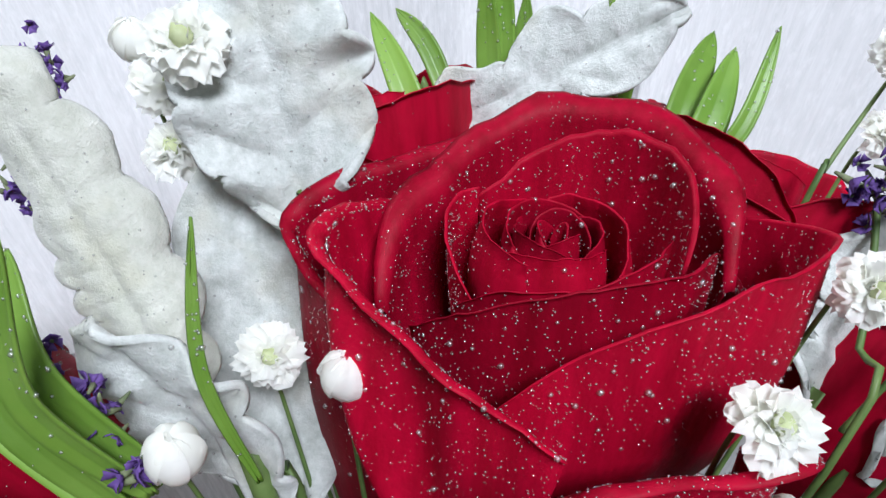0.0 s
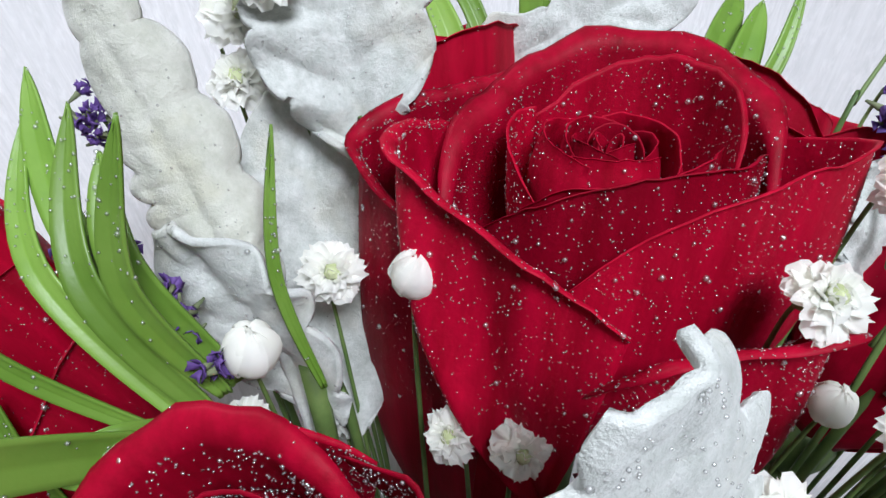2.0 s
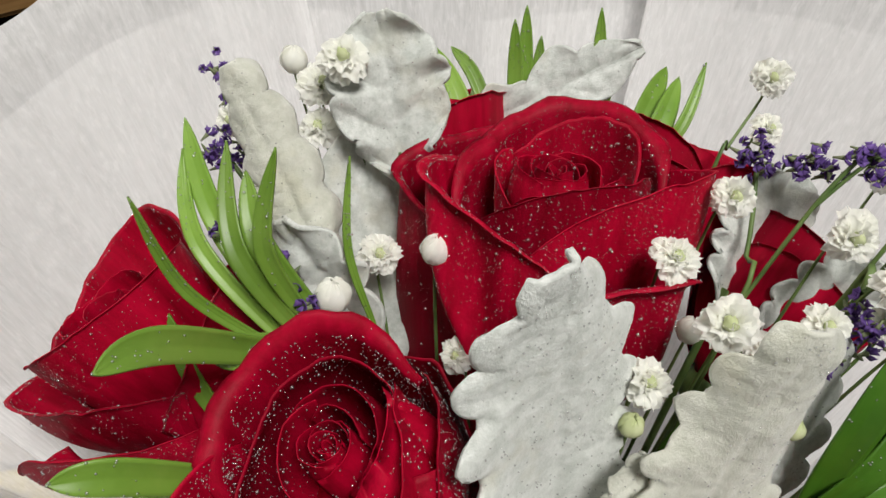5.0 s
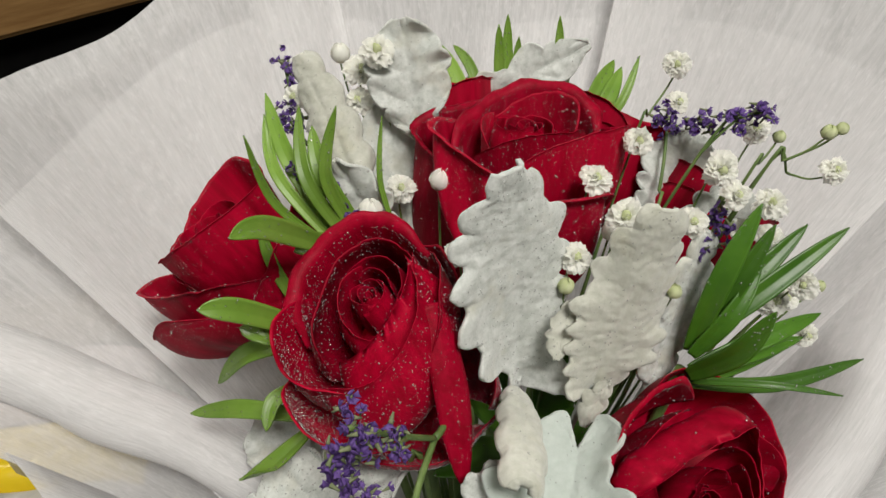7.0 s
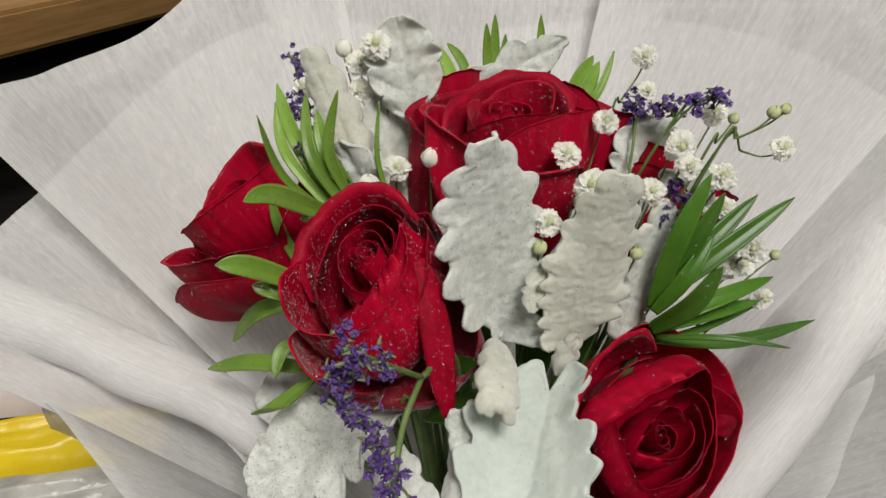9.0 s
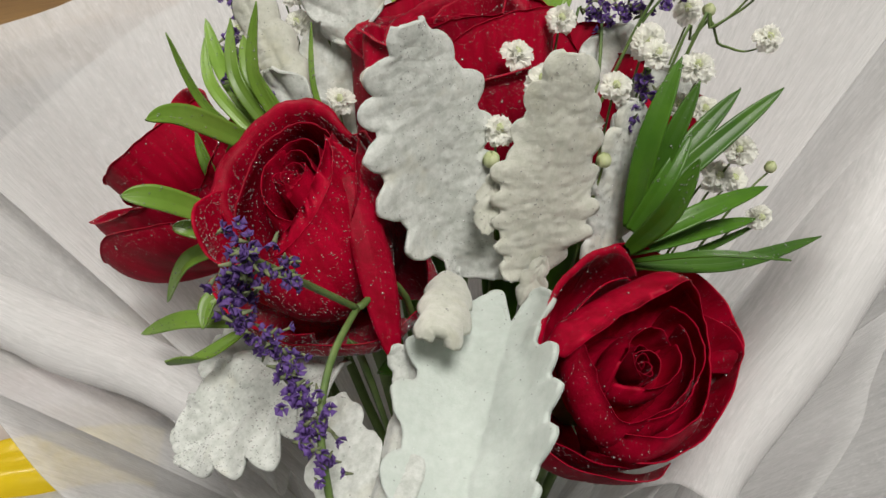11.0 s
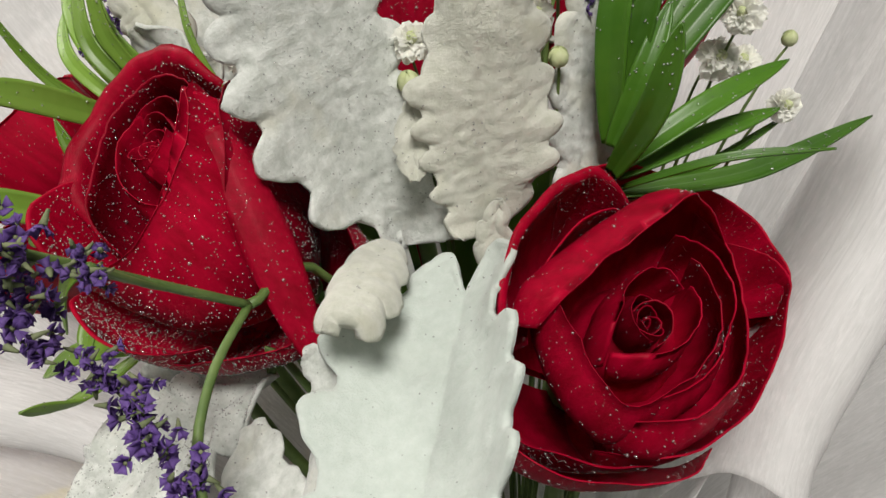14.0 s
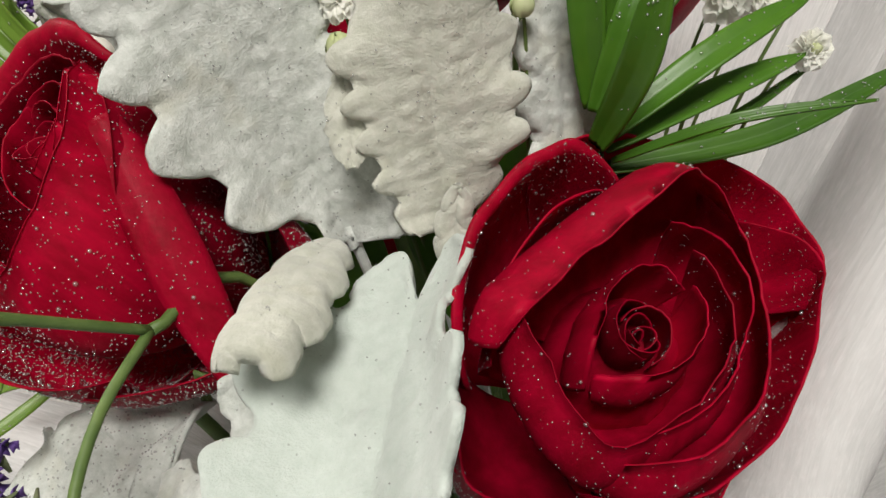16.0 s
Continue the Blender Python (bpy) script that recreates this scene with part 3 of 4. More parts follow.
def lobed_leaf(base, tip, face, left, right, material=FELT, label="", keep=0.76, curl=0.0, bow=0.0, end=(0.6, 0.6), cleft=0.0, hook=0.0, thick=1.1, drops=120, seed=1, stalk=True, puff=1.0):
    """A felt leaf with its lobes told one by one, for either side: place along the midrib, reach, half breadth, lift of the edge.
    cleft cuts a notch into a broad end, hook bends the tip forwards, puff rounds each lobe over."""
    rng = random.Random(seed)
    base, tip = Vector(base), Vector(tip)
    length = (tip - base).length
    y = (tip - base).normalized()
    z = Vector(face)
    z = (z - y * z.dot(y)).normalized()
    x = y.cross(z)
    ends = {-1: end[0], 1: end[1]}
    lobes = {-1: sorted(left), 1: sorted(right)}
    knots = {k: [(0.0, 1.0, 0.0)] + [(q[0], q[1], q[3]) for q in lobes[k]] + [(1.0, ends[k], lobes[k][-1][3])] for k in (-1, 1)}

    def between(side, v):
        row = knots[side]
        for p, q in zip(row, row[1:]):
            if v <= q[0]:
                w = (v - p[0]) / max(1e-6, q[0] - p[0])
                w = w * w * (3 - 2 * w)
                return p[1] + (q[1] - p[1]) * w, p[2] + (q[2] - p[2]) * w
        return row[-1][1], row[-1][2]

    nv, nu = 150, 40
    rows = []
    for i in range(nv + 1):
        v = i / nv
        row = []
        for j in range(nu + 1):
            u = 2 * j / nu - 1
            side = 1 if u >= 0 else -1
            env, lift = between(side, v)
            taper = min(1.0, (1 - v) * 9 + ends[side] / max(env, 0.1)) if v > 0.85 else 1.0
            w, vein, near = keep * env * taper, 0.0, 9.0
            for c, reach, half, _ in lobes[side]:
                d = (v - c) / half
                if abs(d) < 1:
                    w = max(w, reach * (1 - d * d) ** 0.36)
                if abs(d) < abs(near):
                    near = d
            w *= 1 + 0.05 * noise.noise(Vector((v * 22, side * 3.3, seed * 2.7)))
            px = u * w
            e = abs(u)
            py = v * length + e * e * w * 0.16 * (1 - v)
            pz = bow * length * 4 * v * (1 - v) + lift * (abs(px) / max(env, 0.5)) ** 2.2 + hook * max(0.0, v - 0.82) ** 2 * 30
            pz -= 1.0 * math.exp(-(px * 0.75) ** 2) * (1 - 0.6 * v)
            outer = max(0.0, (e - 0.5) / 0.5)
            pz += puff * (1.0 - min(1.0, near * near)) * outer ** 1.4 * min(1.0, env / 8)
            pz -= puff * 0.3 * math.exp(-(near * 4.5) ** 2) * min(1.0, 3 * e) * (1 - e)
            pz -= puff * 1.3 * max(0.0, e - 0.72) ** 2 * 12.7
            pz += 0.45 * noise.noise(Vector((px * 0.14, py * 0.14, seed * 9.0))) + 0.26 * noise.noise(Vector((px * 0.5, py * 0.55, seed * 4.0)))
            if curl:
                a = curl * u
                px, pz = px * (math.sin(a) / a if abs(a) > 1e-3 else 1), pz + abs(px) * (1 - math.cos(a)) / max(abs(a), 1e-3) * (1 if curl > 0 else -1)
            if cleft and v > 0.8:
                k = (v - 0.8) / 0.2
                py -= k * k * (cleft * math.exp(-((px + 0.4 * (end[0] - end[1])) / 2.2) ** 2) + 3.5 * e ** 5)
            row.append(base + x * px + y * py + z * pz)
        rows.append(row)
    s = Shape()
    s.grid(rows)
    ob = s.object("felt_leaf", material, thick=thick)
    tagged(ob, label, "leaf", "silver felted leaves")
    if stalk:
        st = Shape()
        st.tube(bezier([base - z * 1.2 + y * 2, base - y * 4 - z * 2, base.lerp(BIND, 0.5), BIND + Vector((rng.uniform(-5, 5), rng.uniform(-5, 5), 0))], 10), 1.0)
        st.object("leaf_stalk", FELT, ob)
    if drops:
        wet = []
        drops_on(wet, rows, drops, 0.02, (0.07, 0.2), 0.01, rng)
        beads("water_drops", [(p + z * (0.5 * thick), r) for p, r in wet], "fine water beads on a silver felted leaf")
    return ob


lobed_leaf((12, 25, 259), (6.5, 18, 326), (0.42, -0.9, 0.1),
           [(0.10, 4, 0.06, 3), (0.26, 14.5, 0.09, 8), (0.44, 19, 0.10, 7.5), (0.60, 18.8, 0.075, 5), (0.73, 17, 0.075, -1), (0.84, 14, 0.075, -1), (0.93, 7.5, 0.10, 0)],
           [(0.10, 11, 0.085, 8), (0.27, 13, 0.09, 5), (0.42, 14.5, 0.09, 0), (0.56, 15.5, 0.09, -3), (0.71, 15.5, 0.085, -5), (0.87, 8.5, 0.075, -4)],
           label="broad silver-grey felted leaf with scalloped lobes", seed=3, drops=700, hook=0.9, keep=0.80, end=(2.2, 2.2))
lobed_leaf((29, 20, 261), (39, 15, 318), (0.1, -0.97, 0.2),
           [(0.07, 8, 0.06, 4), (0.17, 10.5, 0.05, 5), (0.28, 12, 0.05, 4), (0.38, 13, 0.05, 4), (0.49, 14, 0.06, 2), (0.64, 9.5, 0.09, -5), (0.80, 8, 0.09, -4), (0.92, 5.5, 0.08, -1)],
           [(0.12, 9, 0.08, -1), (0.23, 14, 0.06, 1), (0.34, 14.5, 0.06, -1), (0.47, 13.5, 0.08, -6), (0.62, 12.5, 0.09, -6), (0.77, 9.5, 0.09, -4), (0.91, 6.5, 0.08, -1)],
           FELT_PALE, "pale silver felted leaf with ribbed curled lobes", seed=8, drops=260, keep=0.82, curl=-0.35, puff=0.5, end=(2.5, 2.5))
lobed_leaf((48, 30, 256), (57, 36, 302), (0.5, -0.8, 0.2),
           [(0.15, 7, 0.1, 0), (0.35, 9, 0.1, 0), (0.55, 9, 0.1, 0), (0.75, 8, 0.1, 0), (0.9, 5, 0.08, 0)],
           [(0.14, 7, 0.1, 0), (0.33, 9, 0.1, 1), (0.52, 10, 0.1, 1), (0.72, 8, 0.1, 0), (0.9, 5, 0.08, 0)],
           label="silver-grey felted leaf with scalloped lobes", seed=12, drops=140, keep=0.72)
lobed_leaf((7, -62, 240), (27, 12, 263), (-0.25, -0.3, 0.9),
           [(0.13, 10, 0.11, 4), (0.32, 15, 0.11, 8), (0.51, 17, 0.10, 12), (0.67, 18, 0.085, 12), (0.80, 14, 0.07, 7), (0.93, 11, 0.085, 2)],
           [(0.12, 11, 0.09, 4), (0.28, 17, 0.085, 9), (0.42, 18.5, 0.08, 11), (0.55, 18, 0.075, 11), (0.67, 15.5, 0.075, 10), (0.79, 9, 0.06, 6), (0.92, 10.5, 0.10, 5)],
           material=FELT_SMOOTH, label="large smooth silver-green leaf with rounded lobes and forked tip", seed=5, drops=200, keep=0.84, end=(10, 9), cleft=10.0, puff=0.8)
felt_leaf((-16, 8, 248), (-58, -8, 232), (-0.1, -0.35, 0.9), 34, 5, seed=9, drops=1500, bow=0.05, depth_of_lobe=0.42, label="frosted silver leaf beaded with fine water")
lobed_leaf((10.5, 20, 264), (9.8, -18, 272), (0.25, -0.5, 0.9),
           [(0.18, 3.6, 0.12, -1), (0.42, 5, 0.15, -1.5), (0.70, 5.4, 0.15, -2), (0.91, 4, 0.1, -1.5)], [(0.15, 3, 0.12, -1), (0.36, 4.6, 0.14, -1.5), (0.62, 5.2, 0.15, -2), (0.88, 4.4, 0.12, -1.5)],
           FELT_PALE, "narrow creamy curled felt leaf", seed=21, drops=40, stalk=False, keep=0.8, curl=-0.4, bow=0.05, thick=2.6, end=(3, 3), puff=1.3)
lobed_leaf((-4, -60, 243), (3.5, 1, 257), (-0.6, -0.25, 0.8),
           [(0.2, 5, 0.11, -1), (0.4, 6.5, 0.11, -2), (0.6, 7.5, 0.11, -2), (0.77, 6.5, 0.08, -1), (0.9, 5, 0.07, 0)], [(0.2, 5, 0.11, 0), (0.42, 6, 0.11, -1), (0.64, 6, 0.1, -1), (0.84, 4.5, 0.09, 0)],
           label="pale folded felt leaf with rounded lobes", seed=15, drops=30, stalk=False, keep=0.7, curl=-0.5, thick=1.6, end=(2, 2))
lobed_leaf((-4, -52, 234), (-17, -6, 247), (-0.3, -0.35, 0.9),
           [(0.2, 6, 0.12, 0), (0.42, 9, 0.12, 0), (0.64, 9.5, 0.12, 0), (0.84, 7, 0.1, 0)], [(0.2, 6, 0.12, 0), (0.42, 9, 0.12, 0), (0.64, 9, 0.12, 0), (0.84, 6, 0.1, 0)],
           label="broad silver felt leaf lying under the violet spray", seed=16, drops=60, stalk=False, keep=0.82, end=(3, 3), puff=0.6)
for foot, top, seed in (((7, -9, 249), (5, -1, 260), 41), ((2, -14, 251), (0.5, -6, 261), 42)):
    lobed_leaf(foot, top, (-0.2, -0.85, 0.4), [(0.35, 3.4, 0.3, 1), (0.75, 3.8, 0.25, 1)], [(0.3, 3.2, 0.3, 1), (0.72, 3.6, 0.27, 1)],
               label="small upright felt leaf lobe", seed=seed, drops=8, stalk=False, keep=0.85, end=(1.5, 1.5), thick=1.2, puff=0.6)
felt_leaf((33, 16, 270), (28, 15, 256), (0, -1, 0.2), 9, 3, FELT_PALE, stalk=False, seed=22, drops=10, curl=-1.4, label="small creamy curled felt leaf tip")
felt_leaf((22, 20, 291), (19, 15.5, 277), (0.1, -0.9, 0.3), 8, 4, FELT_PALE, stalk=False, seed=24, drops=30, curl=-0.9, label="small pale leaf with tight curled lobes")
lobed_leaf((-31, 61, 294), (-50, 74, 333), (-0.2, -0.75, 0.5),
           [(0.10, 6, 0.1, 0), (0.24, 8, 0.07, 0), (0.34, 8.8, 0.055, 0), (0.44, 9, 0.055, 0), (0.56, 8, 0.085, -1), (0.74, 6.5, 0.13, -2), (0.91, 4.2, 0.1, -1)],
           [(0.10, 5, 0.08, -1), (0.28, 7, 0.12, -2), (0.50, 7.4, 0.14, -2), (0.72, 6.5, 0.14, -2), (0.90, 4.5, 0.1, -1)],
           FELT_PALE, "pale felted leaf rolled along its length", seed=31, drops=160, keep=0.78, curl=-0.7, puff=1.1, end=(2, 2), thick=1.4)
felt_leaf((-22, 62, 272), (-39, 58, 309), (-0.3, -0.9, 0.3), 20, 4, FELT, seed=32, drops=60)
felt_leaf((-21, 66, 264), (-27, 83, 318), (0.1, -0.95, 0.2), 26, 4, FELT, seed=33, drops=40, depth_of_lobe=0.2)
felt_leaf((-17, 76, 308), (-23, 84, 341), (0.15, -0.9, 0.2), 26, 4, FELT, seed=34, drops=140, depth_of_lobe=0.26, ruffle=2.3, label="crinkled silver felted leaf with a ragged edge")
felt_leaf((-2, 102, 311), (33, 97, 332), (-0.2, -0.8, 0.5), 18, 3, FELT, seed=35, drops=60, depth_of_lobe=0.6, peak=0.4, label="silver felted leaf lying over a rose")
felt_leaf((50, 66, 284), (64, 78, 312), (0.1, -0.9, 0.2), 24, 4, FELT, seed=36, drops=20)
felt_leaf((56, 60, 280), (74, 58, 303), (0.2, -0.8, 0.4), 20, 4, FELT, seed=37, drops=20)
felt_leaf((-40, 40, 232), (-66, 30, 226), (0, -0.6, 0.8), 26, 3, FELT, seed=38, drops=20)

# ---- long green leaves ----


def blade(parent, base, tip, width, arch, face, material, wet, rng):
    rows = strap_rows(base, tip, width, arch, face)
    s = Shape()
    s.grid(rows)
    s.object("leaf", material, parent, thick=0.4)
    got = []
    drops_on(got, rows, 45, 0.1, (0.08, 0.28), 0.06, rng)
    wet += [(p + Vector(face).normalized() * 0.15, r) for p, r in got]


def sprig(origin, blades, material, label, seed):
    rng = random.Random(seed)
    ob = holder("leaf_sprig", (0, 0, 0), label, "foliage", "green leaf sprigs")
    wet = []
    for b in blades:
        base, tip, width, arch = b[:4]
        face = b[4] if len(b) > 4 else (0, -0.8, 0.6)
        blade(ob, base, tip, width, arch, face, material, wet, rng)
    s = Shape()
    stem_to_bind(s, origin, 1.6)
    s.object("stem", STEM, ob)
    beads("water_drops", wet, "water beads on slender green leaves")


sprig((-37, 46, 284), [
    ((-36, 50, 286), (-62, 80, 320), 4.7, (-4, -2, 4)),
    ((-37, 49, 286), (-62, 76, 315), 3.4, (-5, -6, 4)),
    ((-37, 45, 288), (-57, 39, 323), 2.2, (-5, 0, -2)),
    ((-34, 48, 289), (-49, 64, 322), 3.8, (-4, -6, 2)),
    ((-33, 50, 291), (-36, 47.5, 328), 3.4, (-5, -2, 0)),
    ((-32, 52, 291), (-45, 60, 318), 4.7, (-3, -4, 3)),
    ((-36, 45, 288), (-56, 16, 308), 5.8, (-4, -4, 7), (0.1, -0.8, 0.5)),
    ((-33, 46, 288), (-47, 36, 293), 6.0, (0, -3, 4), (0, -0.6, 0.8)),
    ((-46, 40, 268), (-58, 46, 296), 3.4, (-3, 0, 3)),
], BLADE, "slender light green leaves fanned beside a rose, beaded with water", 1)
sprig((-44, 28, 268), [
    ((-42, 26, 276), (-64, 11, 292), 5.8, (-3, -3, 5), (0.15, -0.8, 0.5)),
    ((-42, 24, 272), (-59, 22, 279), 4.7, (-2, -3, 3), (0.1, -0.6, 0.8)),
    ((-44, 26, 272), (-72, 34, 250), 5.5, (-2, -2, 5), (0, -0.6, 0.8)),
    ((-46, 20, 262), (-52, 10, 256), 4.2, (-2, 0, 2), (0, -0.6, 0.8)),
    ((-46, 22, 250), (-80, 30, 242), 5.1, (0, -2, 4), (0, -0.6, 0.8)),
    ((-42, 12, 254), (-53, -9, 260), 5.5, (-2, -2, -3), (-0.4, -0.5, 0.8)),
], BLADE, "narrow green leaves spreading from under a rose", 2)
sprig((-25, 60, 286), [((-22, 54, 288), (-26.5, 63, 320), 1.5, (-2.5, -2, 0), (0.4, -0.8, 0.3))], BLADE, "single thin green leaf standing upright", 3)
sprig((54, 27, 266), [
    ((55, 27, 272), (65, 30, 313), 5.6, (-2, -3, 2), (-0.3, -0.9, 0.3)),
    ((56, 28, 274), (70, 31, 307), 4.7, (0, -2, 2)),
    ((57, 29, 274), (83, 41, 302), 5.0, (-1, -2, 2)),
    ((57, 27, 276), (93, 40, 302), 5.2, (-2, -2, 0)),
    ((55, 25, 272), (69, 30, 295), 4.7, (0, -3, 1)),
    ((54, 22, 268), (66, 12, 295), 5.4, (1, -3, 0), (-0.3, -0.8, 0.5)),
    ((55, 24, 268), (92, 38, 277), 5.0, (0, -2, 2), (-0.2, -0.7, 0.7)),
    ((55, 25, 266), (92, 42, 266), 4.6, (0, -1, 1), (-0.2, -0.7, 0.7)),
    ((55, 26, 262), (108, 38, 262), 4.2, (0, -2, -3), (-0.2, -0.7, 0.7)),
    ((56, 24, 264), (92, 18, 266), 1.7, (0, -2, 3), (-0.2, -0.7, 0.7)),
    ((55, 26, 260), (96, 48, 262), 2.2, (0, 0, -2), (-0.2, -0.7, 0.7)),
], BLADE_DARK, "dense fan of dark green strap leaves", 4)
sprig((20, 22, 228), [
    ((22, 30, 226), (8, 4, 244), 12, (0, 0, 4), (0, -0.4, 0.9)),
    ((20, 30, 224), (18, 4, 240), 11, (2, 0, 4), (0, -0.4, 0.9)),
    ((20, 32, 226), (-10, 12, 240), 11, (0, 0, 4), (0, -0.4, 0.9)),
    ((24, 36, 228), (36, 30, 242), 11, (0, 0, 3), (0, -0.5, 0.8)),
    ((12, 40, 230), (-16, 44, 262), 12, (0, 0, 3), (0, -0.7, 0.7)),
    ((24, 40, 230), (24, 38, 270), 13, (0, 0, 3), (0, -0.8, 0.5)),
    ((36, 44, 232), (42, 46, 276), 13, (0, 0, 3), (0, -0.8, 0.5)),
    ((6, 44, 232), (2, 50, 270), 13, (0, 0, 3), (0, -0.8, 0.5)),
    ((-14, 50, 232), (-30, 56, 272), 13, (0, 0, 3), (0, -0.8, 0.5)),
    ((-20, 56, 232), (-44, 58, 266), 12, (0, 0, 3), (0, -0.8, 0.5)),
], BLADE_DARK, "broad dark green leaves deep under the flowers", 7)
sprig((0, 104, 296), [
    ((-3, 100, 300), (-11.5, 114, 326), 4.8, (2, -3, 2)),
    ((4, 108, 304), (-8, 123, 324), 3.6, (0, 2, 4)),
    ((8, 106, 306), (6, 106, 335), 3.6, (0, 0, 0)),
    ((10, 108, 306), (9, 111, 337), 3.6, (0, 0, 0)),
    ((12, 108, 308), (13, 112, 330), 3.2, (0, 0, 0)),
    ((21, 100, 304), (24, 101, 339), 3.6, (2, 0, 0)),
    ((23, 100, 304), (28, 104, 330), 4.0, (1, 0, 0)),
], BLADE, "short green leaf tips rising behind a rose", 5)
sprig((36, 100, 296), [
    ((34, 98, 302), (46, 120, 321), 5.6, (-1, -2, 2)),
    ((35, 96, 302), (51, 107, 326), 2.8, (2, -3, -1)),
    ((35, 97, 302), (47, 112, 321), 5.6, (0, -3, 0)),
], BLADE, "short cluster of green leaf tips behind a rose", 6)

# ---- white filler flowers ----


def blossom_shape(r, seed):
    """A double blossom: four whorls of broad, notched, ruffled petals that stand steeper towards the middle."""
    rng = random.Random(seed)
    s = Shape()
    s.ball((0, 0, -r * 0.05), r * 0.4, (1, 1, 0.9), 10, 7, 0.2)
    for count, tilt, reach, half in ((9, 88, 1.05, 0.46), (9, 64, 0.98, 0.42), (7, 40, 0.86, 0.36), (6, 18, 0.72, 0.30)):
        for k in range(count):
            a = 2 * math.pi * (k + rng.uniform(-0.25, 0.25)) / count + tilt
            th = radians(tilt + rng.uniform(-24, 24))
            out = Vector((math.cos(a), math.sin(a), 0))
            d = out * math.sin(th) + Vector((0, 0, 1)) * math.cos(th)
            x = Vector((-math.sin(a), math.cos(a), 0))
            n_ = x.cross(d)
            size, wide, ph = r * reach * rng.uniform(0.85, 1.1), r * half * rng.uniform(0.85, 1.15), rng.uniform(0, 6)
            rows = []
            for i in range(6):
                v = i / 5
                w = wide * (0.22 + 0.78 * math.sin(math.pi * 0.56 * v))
                row = []
                for u in (-1, -0.7, -0.4, -0.13, 0.13, 0.4, 0.7, 1):
                    tip = 1 - 0.22 * u * u - 0.07 * math.cos(11 * u + ph)
                    lift = 0.16 * v * math.sin(5.5 * u + ph) + 0.16 * u * u * v - 0.16 * v * v
                    row.append(d * (size * v * tip) + x * (w * u) - n_ * (size * lift))
                rows.append(row)
            s.grid(rows)
    return s


def calyx_shape(r):
    s = Shape()
    s.tube([(0, 0, -r * 0.75), (0, 0, -r * 0.5), (0, 0, -r * 0.1), (0, 0, r * 0.12)], [r * 0.08, r * 0.2, r * 0.34, r * 0.3], 8)
    return s


BLOSSOM = [blossom_shape(4.1, k) for k in range(4)]


def bud_shapes(r, seed):
    """A closed bud: a small core and overlapping petals twisted round it."""
    core = Shape()
    core.ball((0, 0, 0), r * 0.93, (1, 1, 1.0), 14, 10, 0.06)
    out = [core]
    for k in range(6):
        s = Shape()
        a = k * 1.047 + seed
        rows = []
        for i in range(9):
            v = i / 8
            th = 0.12 + 0.14 * (k % 2) + 2.6 * (1 - v)
            row = []
            for u in (-0.8, -0.5, -0.2, 0.2, 0.5, 0.8):
                q = r * (0.98 + 0.24 * (u + 0.8) / 1.6 + 0.03 * math.sin(5 * u + k) * v)
                row.append((q * math.sin(th) * math.cos(a + u + 0.6 * v), q * math.sin(th) * math.sin(a + u + 0.6 * v), r * 1.18 * math.cos(th) + 0.14 * r * v * math.cos(4 * u + k)))
            rows.append(row)
        s.grid(rows)
        out.append(s)
    return out


def filler(at, root, size=1.0, facing=(0, -0.7, 0.7), bud=False, seed=0, material=WHITE):
    at = Vector(at)
    ax = axis_frame(facing)
    if bud:
        ob = holder("filler_bud", at, "round closed white bud on a thin green stem", "flower bud", "white filler flowers")
        shapes = bud_shapes(3.2 * size, seed)
    else:
        ob = holder("filler_flower", at, "small frilled white double blossom on a thin stem", "flower", "white filler flowers")
        base = BLOSSOM[seed % 4]
        s = Shape()
        s.v, s.f = [tuple(Vector(v) * size) for v in base.v], list(base.f)
        shapes = [s]
        heart = Shape()
        heart.ball(ax @ Vector((0, 0, 1.5 * size)), 1.15 * size, (1, 1, 1), 8, 6, 0.3)
        heart.object("centre", BUDGREEN, ob, "pale green centre")
    turn = ax @ Matrix.Rotation(seed * 1.3, 3, "Z")
    for k, s in enumerate(shapes):
        s.v = [tuple(turn @ Vector(v)) for v in s.v]
        s.object("blossom" if not bud else "petal" if k else "bud_core", material, ob)
    c = calyx_shape((3.4 if bud else 3.8) * size)
    c.v = [tuple(turn @ (Vector(v) - Vector((0, 0, 1.0 * size)))) for v in c.v]
    c.object("calyx", STEM, ob, "small green calyx")
    t = Shape()
    r = Vector(root) - at
    back = turn @ Vector((0, 0, -3.0 * size))
    down = BIND - at + Vector((random.uniform(-5, 5), random.uniform(-5, 5), 0))
    sag = Vector((random.uniform(-1.5, 1.5), random.uniform(0, 2), random.uniform(-2.5, 0)))
    if root[2] > 308:  # a side branch that joins its neighbours at a node
        line = bezier([back, back * 1.6 + r * 0.25, r * 0.62 + sag, r, r.lerp(down, 0.35) + Vector((0, 4, 0)), down], 26)
    else:
        line = [back * (1 - w) ** 3 + back * (7.5 * w * (1 - w) ** 2) + (r + sag) * (3 * w * w * (1 - w)) + down * w ** 3 for w in (k / 26 for k in range(27))]
    t.tube(line, [0.24 + 0.012 * k for k in range(27)], 6)
    t.object("stem", STEM, ob)
    return ob


